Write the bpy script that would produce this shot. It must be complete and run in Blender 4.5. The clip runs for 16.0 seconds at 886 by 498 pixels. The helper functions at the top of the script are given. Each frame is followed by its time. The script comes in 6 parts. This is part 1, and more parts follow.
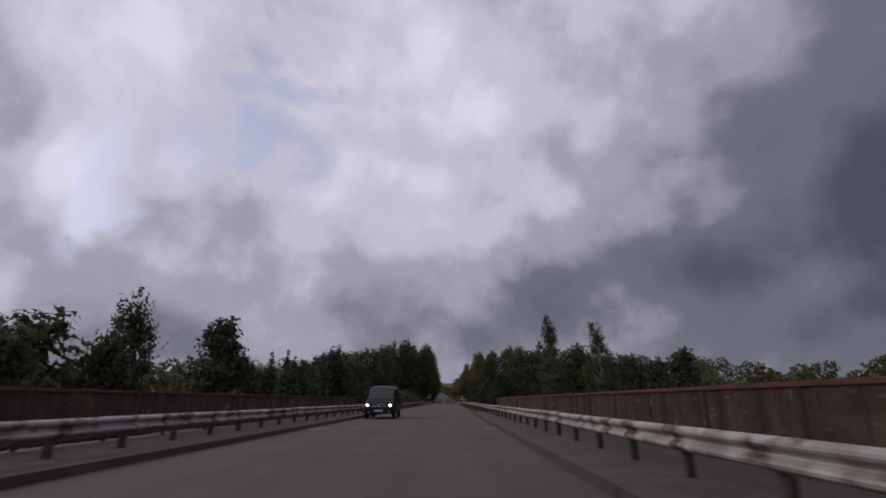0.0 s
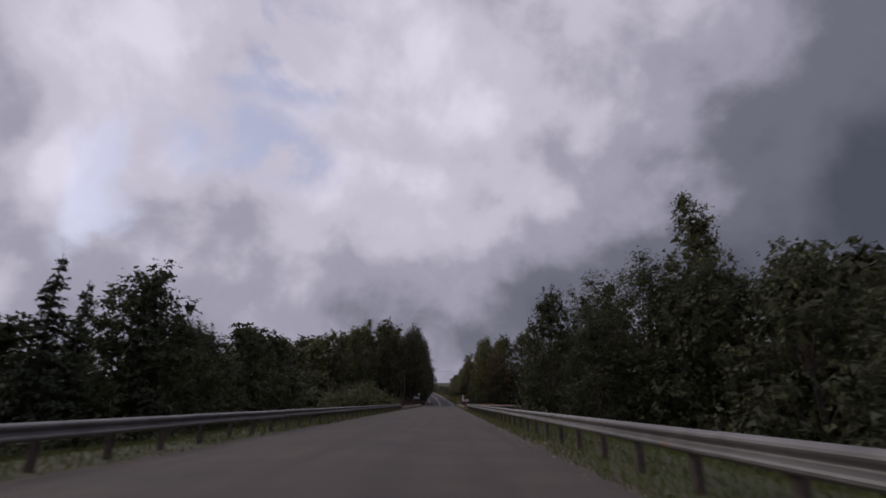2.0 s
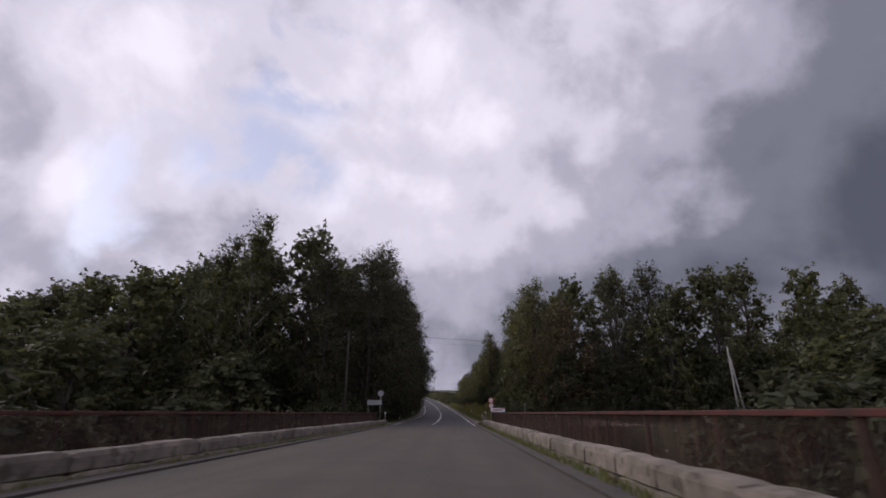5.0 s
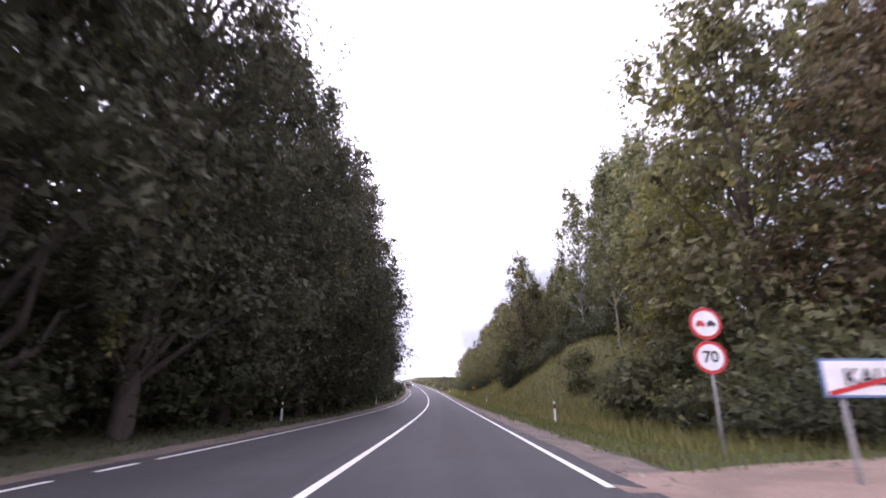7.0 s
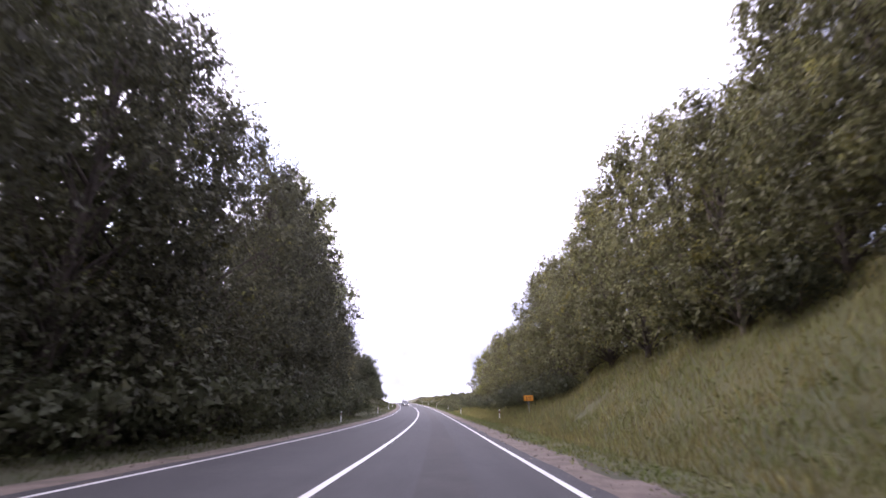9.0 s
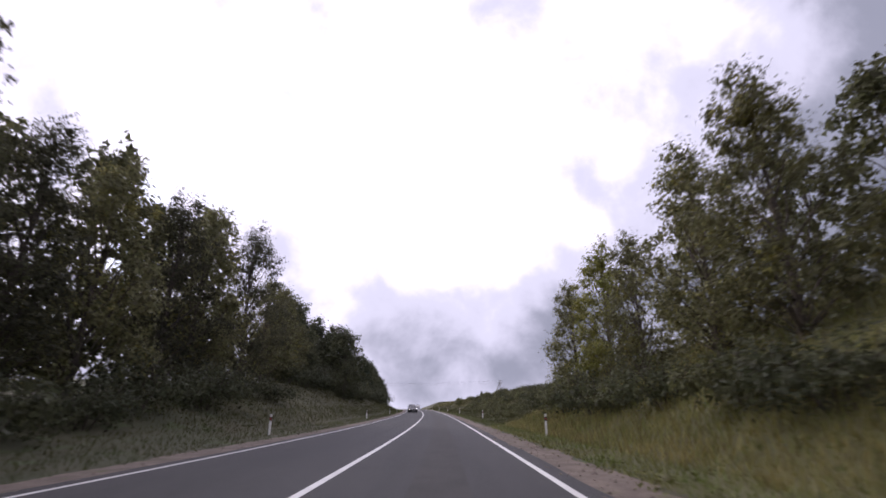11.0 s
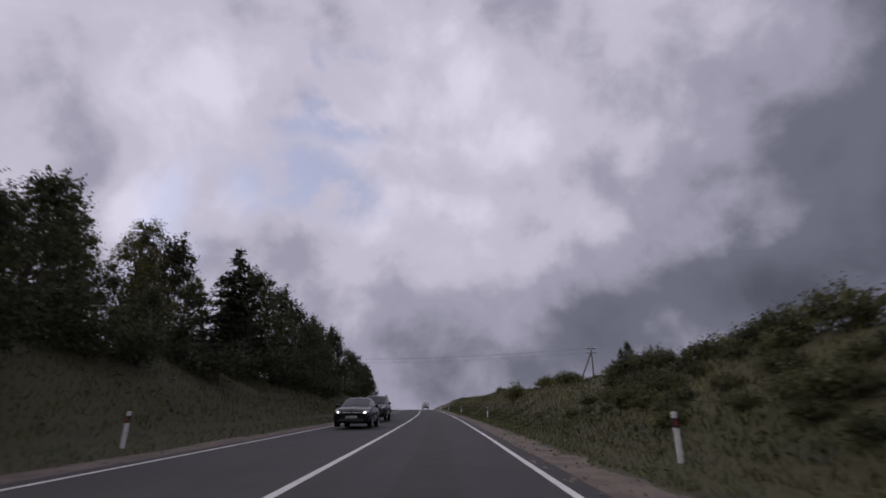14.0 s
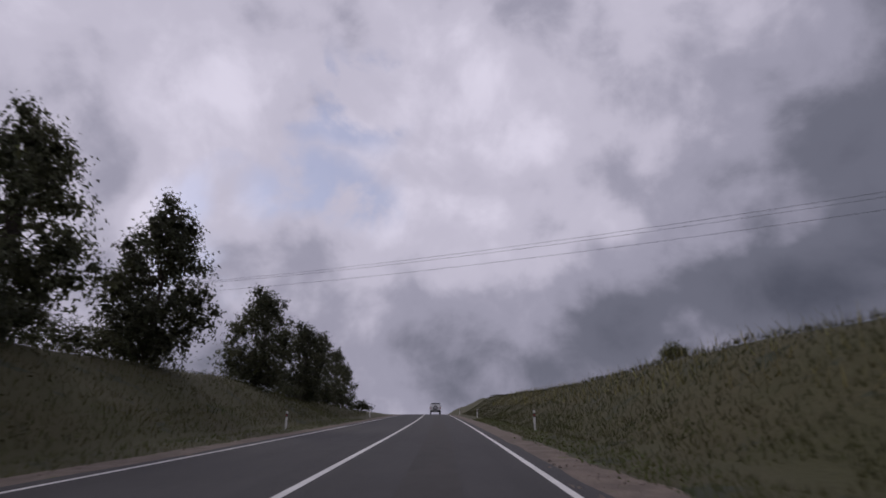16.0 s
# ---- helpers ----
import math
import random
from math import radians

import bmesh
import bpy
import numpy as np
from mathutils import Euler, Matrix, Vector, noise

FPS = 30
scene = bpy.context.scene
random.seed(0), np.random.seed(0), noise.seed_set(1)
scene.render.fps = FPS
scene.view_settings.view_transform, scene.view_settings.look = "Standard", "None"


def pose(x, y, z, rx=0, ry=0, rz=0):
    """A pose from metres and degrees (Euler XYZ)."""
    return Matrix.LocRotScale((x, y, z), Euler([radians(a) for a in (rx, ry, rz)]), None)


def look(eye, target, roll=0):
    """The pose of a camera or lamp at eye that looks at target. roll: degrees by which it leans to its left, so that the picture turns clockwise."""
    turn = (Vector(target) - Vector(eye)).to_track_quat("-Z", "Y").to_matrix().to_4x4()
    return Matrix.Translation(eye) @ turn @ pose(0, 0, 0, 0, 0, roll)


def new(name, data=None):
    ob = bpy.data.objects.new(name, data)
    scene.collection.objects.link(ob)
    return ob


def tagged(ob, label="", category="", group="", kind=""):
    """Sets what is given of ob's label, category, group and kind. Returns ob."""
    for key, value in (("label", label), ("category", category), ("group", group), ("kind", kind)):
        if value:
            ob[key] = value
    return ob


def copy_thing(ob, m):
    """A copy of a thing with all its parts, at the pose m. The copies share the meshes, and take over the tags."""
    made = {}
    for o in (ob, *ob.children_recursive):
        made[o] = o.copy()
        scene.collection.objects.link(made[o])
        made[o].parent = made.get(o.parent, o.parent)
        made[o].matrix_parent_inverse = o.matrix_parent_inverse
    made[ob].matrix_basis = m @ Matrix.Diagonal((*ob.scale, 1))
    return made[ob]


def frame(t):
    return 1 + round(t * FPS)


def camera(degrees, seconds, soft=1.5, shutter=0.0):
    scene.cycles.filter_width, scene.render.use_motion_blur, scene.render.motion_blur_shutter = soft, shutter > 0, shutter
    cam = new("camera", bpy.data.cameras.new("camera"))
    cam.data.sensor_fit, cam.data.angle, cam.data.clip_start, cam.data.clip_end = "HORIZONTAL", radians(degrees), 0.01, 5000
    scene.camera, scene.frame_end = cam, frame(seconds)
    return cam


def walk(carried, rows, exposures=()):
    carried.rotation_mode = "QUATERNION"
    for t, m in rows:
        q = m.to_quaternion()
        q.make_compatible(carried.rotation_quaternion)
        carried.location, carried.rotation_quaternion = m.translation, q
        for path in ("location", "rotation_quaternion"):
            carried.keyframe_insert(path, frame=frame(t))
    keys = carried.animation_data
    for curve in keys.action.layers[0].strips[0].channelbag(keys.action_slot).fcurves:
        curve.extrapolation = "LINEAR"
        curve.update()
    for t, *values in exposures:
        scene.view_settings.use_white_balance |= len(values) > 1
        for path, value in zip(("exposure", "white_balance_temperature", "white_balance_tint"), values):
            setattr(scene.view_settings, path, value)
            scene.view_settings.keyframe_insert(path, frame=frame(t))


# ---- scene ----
# The road is a curve in plan and in height, described by its length s from the first camera position.
# Everything is placed by s, by the distance to the right of the centre line and by the height over the road.
S_KEYS = [-700, 205, 285, 350, 450, 540, 900]     # heading: degrees to the left
H_KEYS = [0.0, 0.0, 2.9, 5.0, 7.8, 10.0, 10.5]
G_KEYS_S = [-700, 178, 240, 280, 350, 400, 520, 600, 900, 1100]  # grade in degrees
G_KEYS = [0, 0, 1.0, 2.0, 2.85, 3.0, 3.0, 1.4, -1.5, 0]
STEP = 1.0
S_MIN, S_MAX = -700.0, 1700.0
_s = np.arange(S_MIN, S_MAX + STEP, STEP)
_head = np.radians(np.interp(_s, S_KEYS, H_KEYS))
_head = np.convolve(np.pad(_head, 20, "edge"), np.ones(41) / 41, "valid")
_grade = np.radians(np.interp(_s, G_KEYS_S, G_KEYS))
_grade = np.convolve(np.pad(_grade, 15, "edge"), np.ones(31) / 31, "valid")
_x = np.cumsum(-np.sin(_head)) * STEP
_y = np.cumsum(np.cos(_head)) * STEP
_z = np.cumsum(np.tan(_grade)) * STEP
_i0 = int(-S_MIN / STEP)
_x, _y, _z = _x - _x[_i0], _y - _y[_i0], _z - _z[_i0]


def heading(s):
    return float(np.interp(s, _s, _head))


def grade(s):
    return float(np.interp(s, _s, _grade))


def at(s, d=0.0, h=0.0):
    """The world place at length s, d to the right of the centre line, h over the road's axis."""
    a = heading(s)
    return Vector((float(np.interp(s, _s, _x)) + d * math.cos(a), float(np.interp(s, _s, _y)) + d * math.sin(a),
                   float(np.interp(s, _s, _z)) + h))


def along(s, d=0.0, h=0.0, turn=0.0, tilt=0.0):
    """A pose at that place whose y axis points along the road."""
    return Matrix.Translation(at(s, d, h)) @ Euler((0, tilt, heading(s) + radians(turn))).to_matrix().to_4x4()


# ---- camera ----
cam = camera(84.0, 16.0, soft=1.7, shutter=0.14)
# seconds, length, right of the centre line, yaw to the left, pitch over the road's grade, roll
RIDE = [
    (0.0, 0.0, 1.9, 0.75, 17.1, 0.0), (0.5, 14.0, 1.9, 1.0, 17.22, 0.0), (1.0, 28.0, 1.9, 0.88, 17.11, 0.0),
    (1.5, 42.0, 1.9, 0.82, 17.12, 0.0), (2.0, 56.0, 1.9, 0.38, 17.25, 0.0), (2.5, 70.0, 1.9, 0.69, 17.38, 0.0),
    (3.0, 84.0, 1.9, 1.19, 17.99, 0.0), (3.5, 98.0, 1.9, 1.0, 17.88, 0.0), (4.0, 112.0, 1.9, 1.0, 17.54, 0.0),
    (4.5, 126.0, 1.9, 1.0, 17.67, 0.0), (5.0, 140.0, 1.9, 1.12, 18.45, 0.0), (5.5, 154.0, 1.9, 1.38, 17.1, 0.0),
    (6.0, 168.0, 1.9, 1.0, 17.43, 0.0), (6.5, 182.0, 1.72, 0.82, 17.23, 0.0), (7.0, 196.0, 1.72, 0.76, 17.07, 0.0),
    (7.5, 210.0, 1.78, 0.0, 18.38, 0.0), (8.0, 224.0, 1.84, 0.5, 18.49, 0.0), (8.5, 238.0, 1.84, 0.38, 18.51, 0.0),
    (9.0, 252.0, 1.84, 0.0, 18.55, 0.0), (9.5, 266.0, 1.84, 0.44, 18.49, 0.0), (10.0, 280.0, 1.98, 1.13, 18.86, 0.0),
    (10.5, 294.0, 2.0, 0.75, 18.58, 0.0), (11.0, 308.0, 2.0, 0.5, 18.33, 0.0), (11.5, 322.0, 2.0, 0.38, 18.19, 0.0),
    (12.0, 336.0, 2.0, 0.25, 18.04, 0.0), (12.5, 350.0, 2.04, 0.13, 18.04, 0.0), (13.0, 364.0, 2.12, 0.19, 17.92, 0.0),
    (13.5, 378.0, 2.12, 0.19, 17.94, 0.0), (14.0, 392.0, 2.12, 0.06, 17.66, 0.0), (14.5, 406.0, 2.12, -0.25, 17.58, 0.0),
    (15.0, 420.0, 2.12, 0.31, 17.58, 0.0), (15.5, 434.0, 2.12, 0.5, 17.63, 0.0), (16.0, 448.0, 2.12, 0.38, 17.87, 0.0),
]
EYE = 1.08
PATH = []
for t, s, d, yaw, pitch, roll in RIDE:
    eye = at(s, d, EYE)
    PATH.append((t, pose(eye.x, eye.y, eye.z, 90 + pitch + math.degrees(grade(s)), roll, math.degrees(heading(s)) + yaw)))
# the film camera opens up under the trees and closes again in the open
LIGHTEN = [(0.0, -0.05, 6500, 10), (2.3, -0.05, 6500, 10), (3.2, 0.12, 6500, 10), (5.3, 0.32, 6550, 10), (6.0, 0.66, 6600, 10), (6.3, 1.55, 6500, 14), (6.6, 1.95, 6350, 17), (7.0, 2.4, 6300, 18), (7.5, 2.65, 6300, 18), (8.0, 2.65, 6300, 18),
           (8.6, 2.5, 6250, 18), (9.1, 2.45, 6250, 18), (9.6, 2.05, 6300, 17), (10.2, 1.8, 6350, 15), (12.0, 0.25, 6450, 11), (12.5, 0.0, 6400, 11), (16.0, -0.1, 6400, 11)]
walk(cam, PATH, LIGHTEN)


# ---- world, sun ----
SUN_ELEVATION, SUN_FROM_LEFT = 31.0, 66.0     # degrees over the horizon, and to the left of the first heading
sun_data = bpy.data.lights.new("sun", "SUN")
sun_data.energy, sun_data.angle, sun_data.color = 0.95, radians(24), (1.0, 0.91, 0.80)
sun = new("sun", sun_data)
_a, _e = radians(SUN_FROM_LEFT), radians(SUN_ELEVATION)
_way = Vector((-math.sin(_a) * math.cos(_e), math.cos(_a) * math.cos(_e), math.sin(_e)))
sun.matrix_world = look(_way * 200, (0, 0, 0))


def nodes_of(tree):
    """Short hands for building a node tree: add a node, and link a value or socket into an input."""
    def add(kind, operation="", use_clamp=False, interpolation_type="", data_type="", blend_type="", **sky):
        n = tree.nodes.new(kind)
        if operation:
            n.operation = operation
        if use_clamp:
            n.use_clamp = True
        if interpolation_type:
            n.interpolation_type = interpolation_type
        if data_type:
            n.data_type = data_type
        if blend_type:
            n.blend_type = blend_type
        if sky:
            n.sky_type, n.sun_disc = sky["sky_type"], sky["sun_disc"]
            n.sun_elevation, n.sun_rotation = sky["sun_elevation"], sky["sun_rotation"]
        return n

    def put(socket, value):
        if isinstance(value, bpy.types.NodeSocket):
            tree.links.new(value, socket)
        else:
            socket.default_value = value
    return add, put


def sums(tree):
    add, put = nodes_of(tree)

    def calc(op, a, b=0.0, c=0.0, clamp=False):
        n = add("ShaderNodeMath", operation=op, use_clamp=clamp)
        put(n.inputs[0], a), put(n.inputs[1], b), put(n.inputs[2], c)
        return n.outputs[0]
    return calc


world = bpy.data.worlds.new("overcast_sky")
scene.world = world
world.use_nodes = True
wt = world.node_tree
wt.nodes.clear()
add, put = nodes_of(wt)
calc = sums(wt)
coords = add("ShaderNodeTexCoord").outputs["Generated"]
split = add("ShaderNodeSeparateXYZ")
put(split.inputs[0], coords)
dx, dy, dz = split.outputs[0], split.outputs[1], split.outputs[2]
rise = calc("ADD", calc("MAXIMUM", dz, 0.0), 0.16)
flat = add("ShaderNodeCombineXYZ")                      # the cloud layer, seen in perspective from below
put(flat.inputs[0], calc("DIVIDE", dx, rise)), put(flat.inputs[1], calc("DIVIDE", dy, rise)), put(flat.inputs[2], calc("MULTIPLY", dz, 1.2))


def cloud(scale, detail, rough, shift, twist=0.0, source=None):
    n = add("ShaderNodeTexNoise")
    m = add("ShaderNodeVectorMath", operation="ADD")
    put(m.inputs[0], source or flat.outputs[0]), put(m.inputs[1], shift)
    put(n.inputs["Vector"], m.outputs[0])
    n.inputs["Scale"].default_value, n.inputs["Detail"].default_value = scale, detail
    n.inputs["Roughness"].default_value, n.inputs["Distortion"].default_value = rough, twist
    return n.outputs["Fac"]


masses = cloud(1.5, 8.0, 0.50, (5.6, 1.7, 3.4), 0.0, coords)      # whole clouds
layer = cloud(0.42, 7.0, 0.52, (4.0, 2.2, 0.0), 0.0)               # the layer's ripples, flatter towards the horizon
wisps = cloud(9.0, 8.0, 0.55, (3.1, 0.2, 7.0), 0.4, coords)      # frayed rims
puffs = cloud(5.0, 10.0, 0.52, (1.3, 4.2, 2.0), 0.25, coords)     # lumps on them


def between(value, a, b):
    n = add("ShaderNodeMapRange", interpolation_type="SMOOTHSTEP")
    put(n.inputs["Value"], value)
    n.inputs["From Min"].default_value, n.inputs["From Max"].default_value = a, b
    return n.outputs["Result"]


def tilt(value, amount):
    return calc("MULTIPLY", calc("SUBTRACT", value, 0.5), amount)


# single clouds ahead, in tangents of the angles right of and above a line that climbs at 17.5 degrees
_up, _in = math.sin(radians(17.5)), math.cos(radians(17.5))
front = calc("ADD", calc("MULTIPLY", dy, _in), calc("MULTIPLY", dz, _up))
ahead = between(front, 0.10, 0.40)
depth = calc("MAXIMUM", front, 0.10)
right = calc("DIVIDE", dx, depth)
over = calc("DIVIDE", calc("SUBTRACT", calc("MULTIPLY", dz, _in), calc("MULTIPLY", dy, _up)), depth)
ragged_a = cloud(3.0, 5.0, 0.48, (7.3, 2.0, 1.1), 0.0, coords)
ragged_b = cloud(3.0, 5.0, 0.48, (0.3, 8.0, 5.1), 0.0, coords)
right = calc("ADD", right, tilt(ragged_a, 0.62))
over = calc("ADD", over, tilt(ragged_b, 0.46))


def mass(x, z, wide, high, lean=0.0, soft=0.0):
    """One cloud of this size round a direction: 1 in the middle, 0 outside; lean tips it up to the right."""
    u = calc("DIVIDE", calc("SUBTRACT", right, x), wide)
    v = calc("DIVIDE", calc("SUBTRACT", calc("SUBTRACT", over, z), calc("MULTIPLY", calc("SUBTRACT", right, x), lean)), high)
    q = calc("ADD", calc("MULTIPLY", u, u), calc("MULTIPLY", v, v))
    return calc("MULTIPLY", calc("POWER", 2.718, calc("MULTIPLY", q, -1.1 - soft)), ahead)


DARK = [(0.22, 0.04, 0.26, 0.14, 0.2, 0.05), (0.62, 0.04, 0.56, 0.14, 0.34, 0.25), (0.86, 0.04, 0.32, 0.18, 0.20, 0.17), (0.96, 0.36, 0.42, 0.46, 0.0, 0.20), (0.14, 0.22, 0.30, 0.08, 0.12, 0.08),
        (0.52, 0.26, 0.36, 0.14, 0.15, 0.11), (-0.18, -0.08, 0.30, 0.09, 0.0, 0.08), (0.22, -0.08, 0.26, 0.08, -0.1, 0.06), (-0.82, 0.03, 0.14, 0.08, -0.3, 0.11), (-0.96, 0.34, 0.12, 0.22, 0.0, 0.13),
        (0.10, -0.20, 0.60, 0.05, 0.0, 0.04), (-0.44, 0.06, 0.16, 0.06, -0.2, 0.07), (-0.60, -0.06, 0.20, 0.06, 0.0, 0.05), (-0.28, 0.27, 0.09, 0.06, -0.5, 0.05)]
PALE = [(-0.36, 0.09, 0.12, 0.08, -0.3, 0.09), (-0.10, 0.26, 0.40, 0.30, 0.0, 0.09), (0.14, 0.11, 0.18, 0.05, 0.2, 0.07), (0.86, -0.08, 0.24, 0.04, 0.50, 0.07), (-0.80, 0.20, 0.08, 0.08, 0.2, 0.10),
        (-0.60, 0.40, 0.30, 0.20, 0.0, 0.04), (0.06, -0.06, 0.12, 0.05, 0.3, 0.06), (0.42, 0.06, 0.14, 0.04, 0.3, 0.05)]
GAPS = [(-0.69, 0.17, 0.09, 0.18, -0.4), (-0.40, 0.22, 0.12, 0.10, -0.5), (-0.50, 0.42, 0.30, 0.10, 0.0)]
light = calc("ADD", 0.83, calc("ADD", tilt(masses, 0.24), calc("ADD", tilt(layer, 0.24), calc("ADD", tilt(puffs, 0.56), tilt(wisps, 0.18)))))
for x, z, wide, high, lean, much in DARK:
    light = calc("SUBTRACT", light, calc("MULTIPLY", mass(x, z, wide, high, lean), much))
for x, z, wide, high, lean, much in PALE:
    light = calc("ADD", light, calc("MULTIPLY", mass(x, z, wide, high, lean), much))
light = calc("SUBTRACT", light, calc("MULTIPLY", between(dx, 0.1, 0.7), 0.10))                              # heavier to the right
light = calc("SUBTRACT", light, calc("MULTIPLY", calc("SUBTRACT", 1.0, between(dz, 0.02, 0.36)), 0.14))   # greyer towards the horizon
ramp = add("ShaderNodeValToRGB")
put(ramp.inputs[0], light)
er = ramp.color_ramp
er.interpolation = "EASE"
er.elements[0].position, er.elements[0].color = 0.24, (0.075, 0.080, 0.110, 1)
er.elements[1].position, er.elements[1].color = 1.0, (0.74, 0.70, 0.82, 1)
for at_, col in ((0.52, (0.155, 0.158, 0.205, 1)), (0.70, (0.35, 0.338, 0.425, 1)), (0.84, (0.56, 0.53, 0.635, 1))):
    e = er.elements.new(at_)
    e.color = col
nishita = add("ShaderNodeTexSky", sky_type="NISHITA", sun_disc=False, sun_elevation=_e, sun_rotation=-_a)
blue = add("ShaderNodeMix", data_type="RGBA", blend_type="MULTIPLY")
put(blue.inputs[0], 1.0), put(blue.inputs[6], nishita.outputs[0]), put(blue.inputs[7], (0.125, 0.115, 0.122, 1))
opening = 0.0
for x, z, wide, high, lean in GAPS:
    opening = calc("MAXIMUM", opening, mass(x, z, wide, high, lean))
torn = cloud(4.6, 9.0, 0.55, (6.1, 1.4, 2.3), 0.5, coords)
opening = calc("MULTIPLY", between(opening, 0.05, 0.75), between(torn, 0.46, 0.60))
sky = add("ShaderNodeMix", data_type="RGBA")
put(sky.inputs[0], calc("MULTIPLY", calc("MULTIPLY", opening, ahead), 0.55)), put(sky.inputs[6], ramp.outputs[0]), put(sky.inputs[7], blue.outputs[2])
back = add("ShaderNodeBackground")
put(back.inputs[0], sky.outputs[2]), put(back.inputs[1], 1.0)
put(add("ShaderNodeOutputWorld").inputs[0], back.outputs[0])


# ---- materials ----
def material(name, base, second=None, scale=4.0, rough=0.8, metal=0.0, bump=0.15, fine=60.0, fine_mix=0.25, spots=None, uv=False,
             each=0.0, island=0.0, spec=0.5, clear=0.0, spot_scale=3.0, spot_size=0.58, streak=0.0):
    """A procedural surface: two colours in patches, finer grain, optional spots of a third colour, and relief."""
    m = bpy.data.materials.new(name)
    m.use_nodes = True
    tree = m.node_tree
    add, put = nodes_of(tree)
    calc = sums(tree)
    shader = tree.nodes["Principled BSDF"]
    tc = add("ShaderNodeTexCoord")
    where = tc.outputs["UV"] if uv else tc.outputs["Object"]
    if each:
        info = add("ShaderNodeObjectInfo")
        mv = add("ShaderNodeVectorMath", operation="ADD")
        put(mv.inputs[0], where)
        sc = add("ShaderNodeMath", operation="MULTIPLY")
        put(sc.inputs[0], info.outputs["Random"]), put(sc.inputs[1], 37.0)
        put(mv.inputs[1], sc.outputs[0])
        where = mv.outputs[0]

    def noisy(s, detail=5.0, r=0.6):
        n = add("ShaderNodeTexNoise")
        put(n.inputs["Vector"], where)
        n.inputs["Scale"].default_value, n.inputs["Detail"].default_value, n.inputs["Roughness"].default_value = s, detail, r
        return n.outputs["Fac"]

    def blend(f, a, b, mode="MIX"):
        n = add("ShaderNodeMix", data_type="RGBA", blend_type=mode)
        put(n.inputs[0], f), put(n.inputs[6], a), put(n.inputs[7], b)
        return n.outputs[2]

    def over(value, lo, hi):
        n = add("ShaderNodeMapRange", interpolation_type="SMOOTHSTEP")
        put(n.inputs["Value"], value)
        n.inputs["From Min"].default_value, n.inputs["From Max"].default_value = lo, hi
        return n.outputs["Result"]

    second = second or tuple(c * 0.75 for c in base)
    grain = noisy(fine, 3.0)
    col = blend(over(noisy(scale), 0.35, 0.65), (*base, 1), (*second, 1))
    dark = tuple(c * 0.45 for c in base)
    col = blend(calc("MULTIPLY", over(grain, 0.45, 0.7), fine_mix), col, (*dark, 1))
    if spots:
        col = blend(over(noisy(spot_scale, 6.0, 0.65), spot_size, spot_size + 0.06), col, (*spots, 1))
    if streak:
        st = add("ShaderNodeVectorMath", operation="MULTIPLY")
        put(st.inputs[0], where), put(st.inputs[1], (1.3, 0.035, 1.0))
        sn = add("ShaderNodeTexNoise")
        put(sn.inputs["Vector"], st.outputs[0])
        sn.inputs["Scale"].default_value, sn.inputs["Detail"].default_value = 1.0, 4.0
        col = blend(calc("MULTIPLY", over(sn.outputs["Fac"], 0.40, 0.66), streak), col, (*tuple(c * 0.55 for c in base), 1))
    if island:
        geo = add("ShaderNodeNewGeometry")
        hv = add("ShaderNodeHueSaturation")
        put(hv.inputs["Color"], col)
        put(hv.inputs["Value"], calc("ADD", 1.0 - island, calc("MULTIPLY", geo.outputs["Random Per Island"], 2 * island)))
        put(hv.inputs["Hue"], calc("ADD", 0.485, calc("MULTIPLY", geo.outputs["Random Per Island"], 0.03)))
        col = hv.outputs[0]
    if each:
        hv = add("ShaderNodeHueSaturation")
        put(hv.inputs["Color"], col)
        put(hv.inputs["Value"], calc("ADD", 1.0 - each, calc("MULTIPLY", info.outputs["Random"], 2 * each)))
        col = hv.outputs[0]
    put(shader.inputs["Base Color"], col)
    put(shader.inputs["Roughness"], calc("ADD", rough - 0.06, calc("MULTIPLY", grain, 0.12), clamp=True))
    shader.inputs["Metallic"].default_value = metal
    shader.inputs["Specular IOR Level"].default_value = spec
    shader.inputs["Coat Weight"].default_value = clear
    if bump:
        b = add("ShaderNodeBump")
        b.inputs["Strength"].default_value, b.inputs["Distance"].default_value = bump, 0.02
        put(b.inputs["Height"], grain), put(shader.inputs["Normal"], b.outputs[0])
    return m


def leaf_material(name, base, second, through_light=0.45, patches=None, much=0.56, vary=0.42):
    """Leaves: hue and value change from leaf to leaf and from tree to tree, and some light comes through."""
    m = material(name, base, second, scale=0.6, rough=0.62, bump=0.0, fine=5.0, fine_mix=0.15, each=0.22, island=vary, spec=0.3,
                 spots=patches, spot_scale=0.42, spot_size=much)
    tree = m.node_tree
    add, put = nodes_of(tree)
    shader = tree.nodes["Principled BSDF"]
    tl = add("ShaderNodeBsdfTranslucent")
    put(tl.inputs[0], shader.inputs["Base Color"].links[0].from_socket)
    mix = add("ShaderNodeMixShader")
    put(mix.inputs[0], through_light), put(mix.inputs[1], shader.outputs[0]), put(mix.inputs[2], tl.outputs[0])
    put(tree.nodes["Material Output"].inputs[0], mix.outputs[0])
    return m


def lamp(name, col, power):
    m = material(name, col, rough=0.2, bump=0.0)
    s = m.node_tree.nodes["Principled BSDF"]
    s.inputs["Emission Color"].default_value, s.inputs["Emission Strength"].default_value = (*col, 1), power
    return m


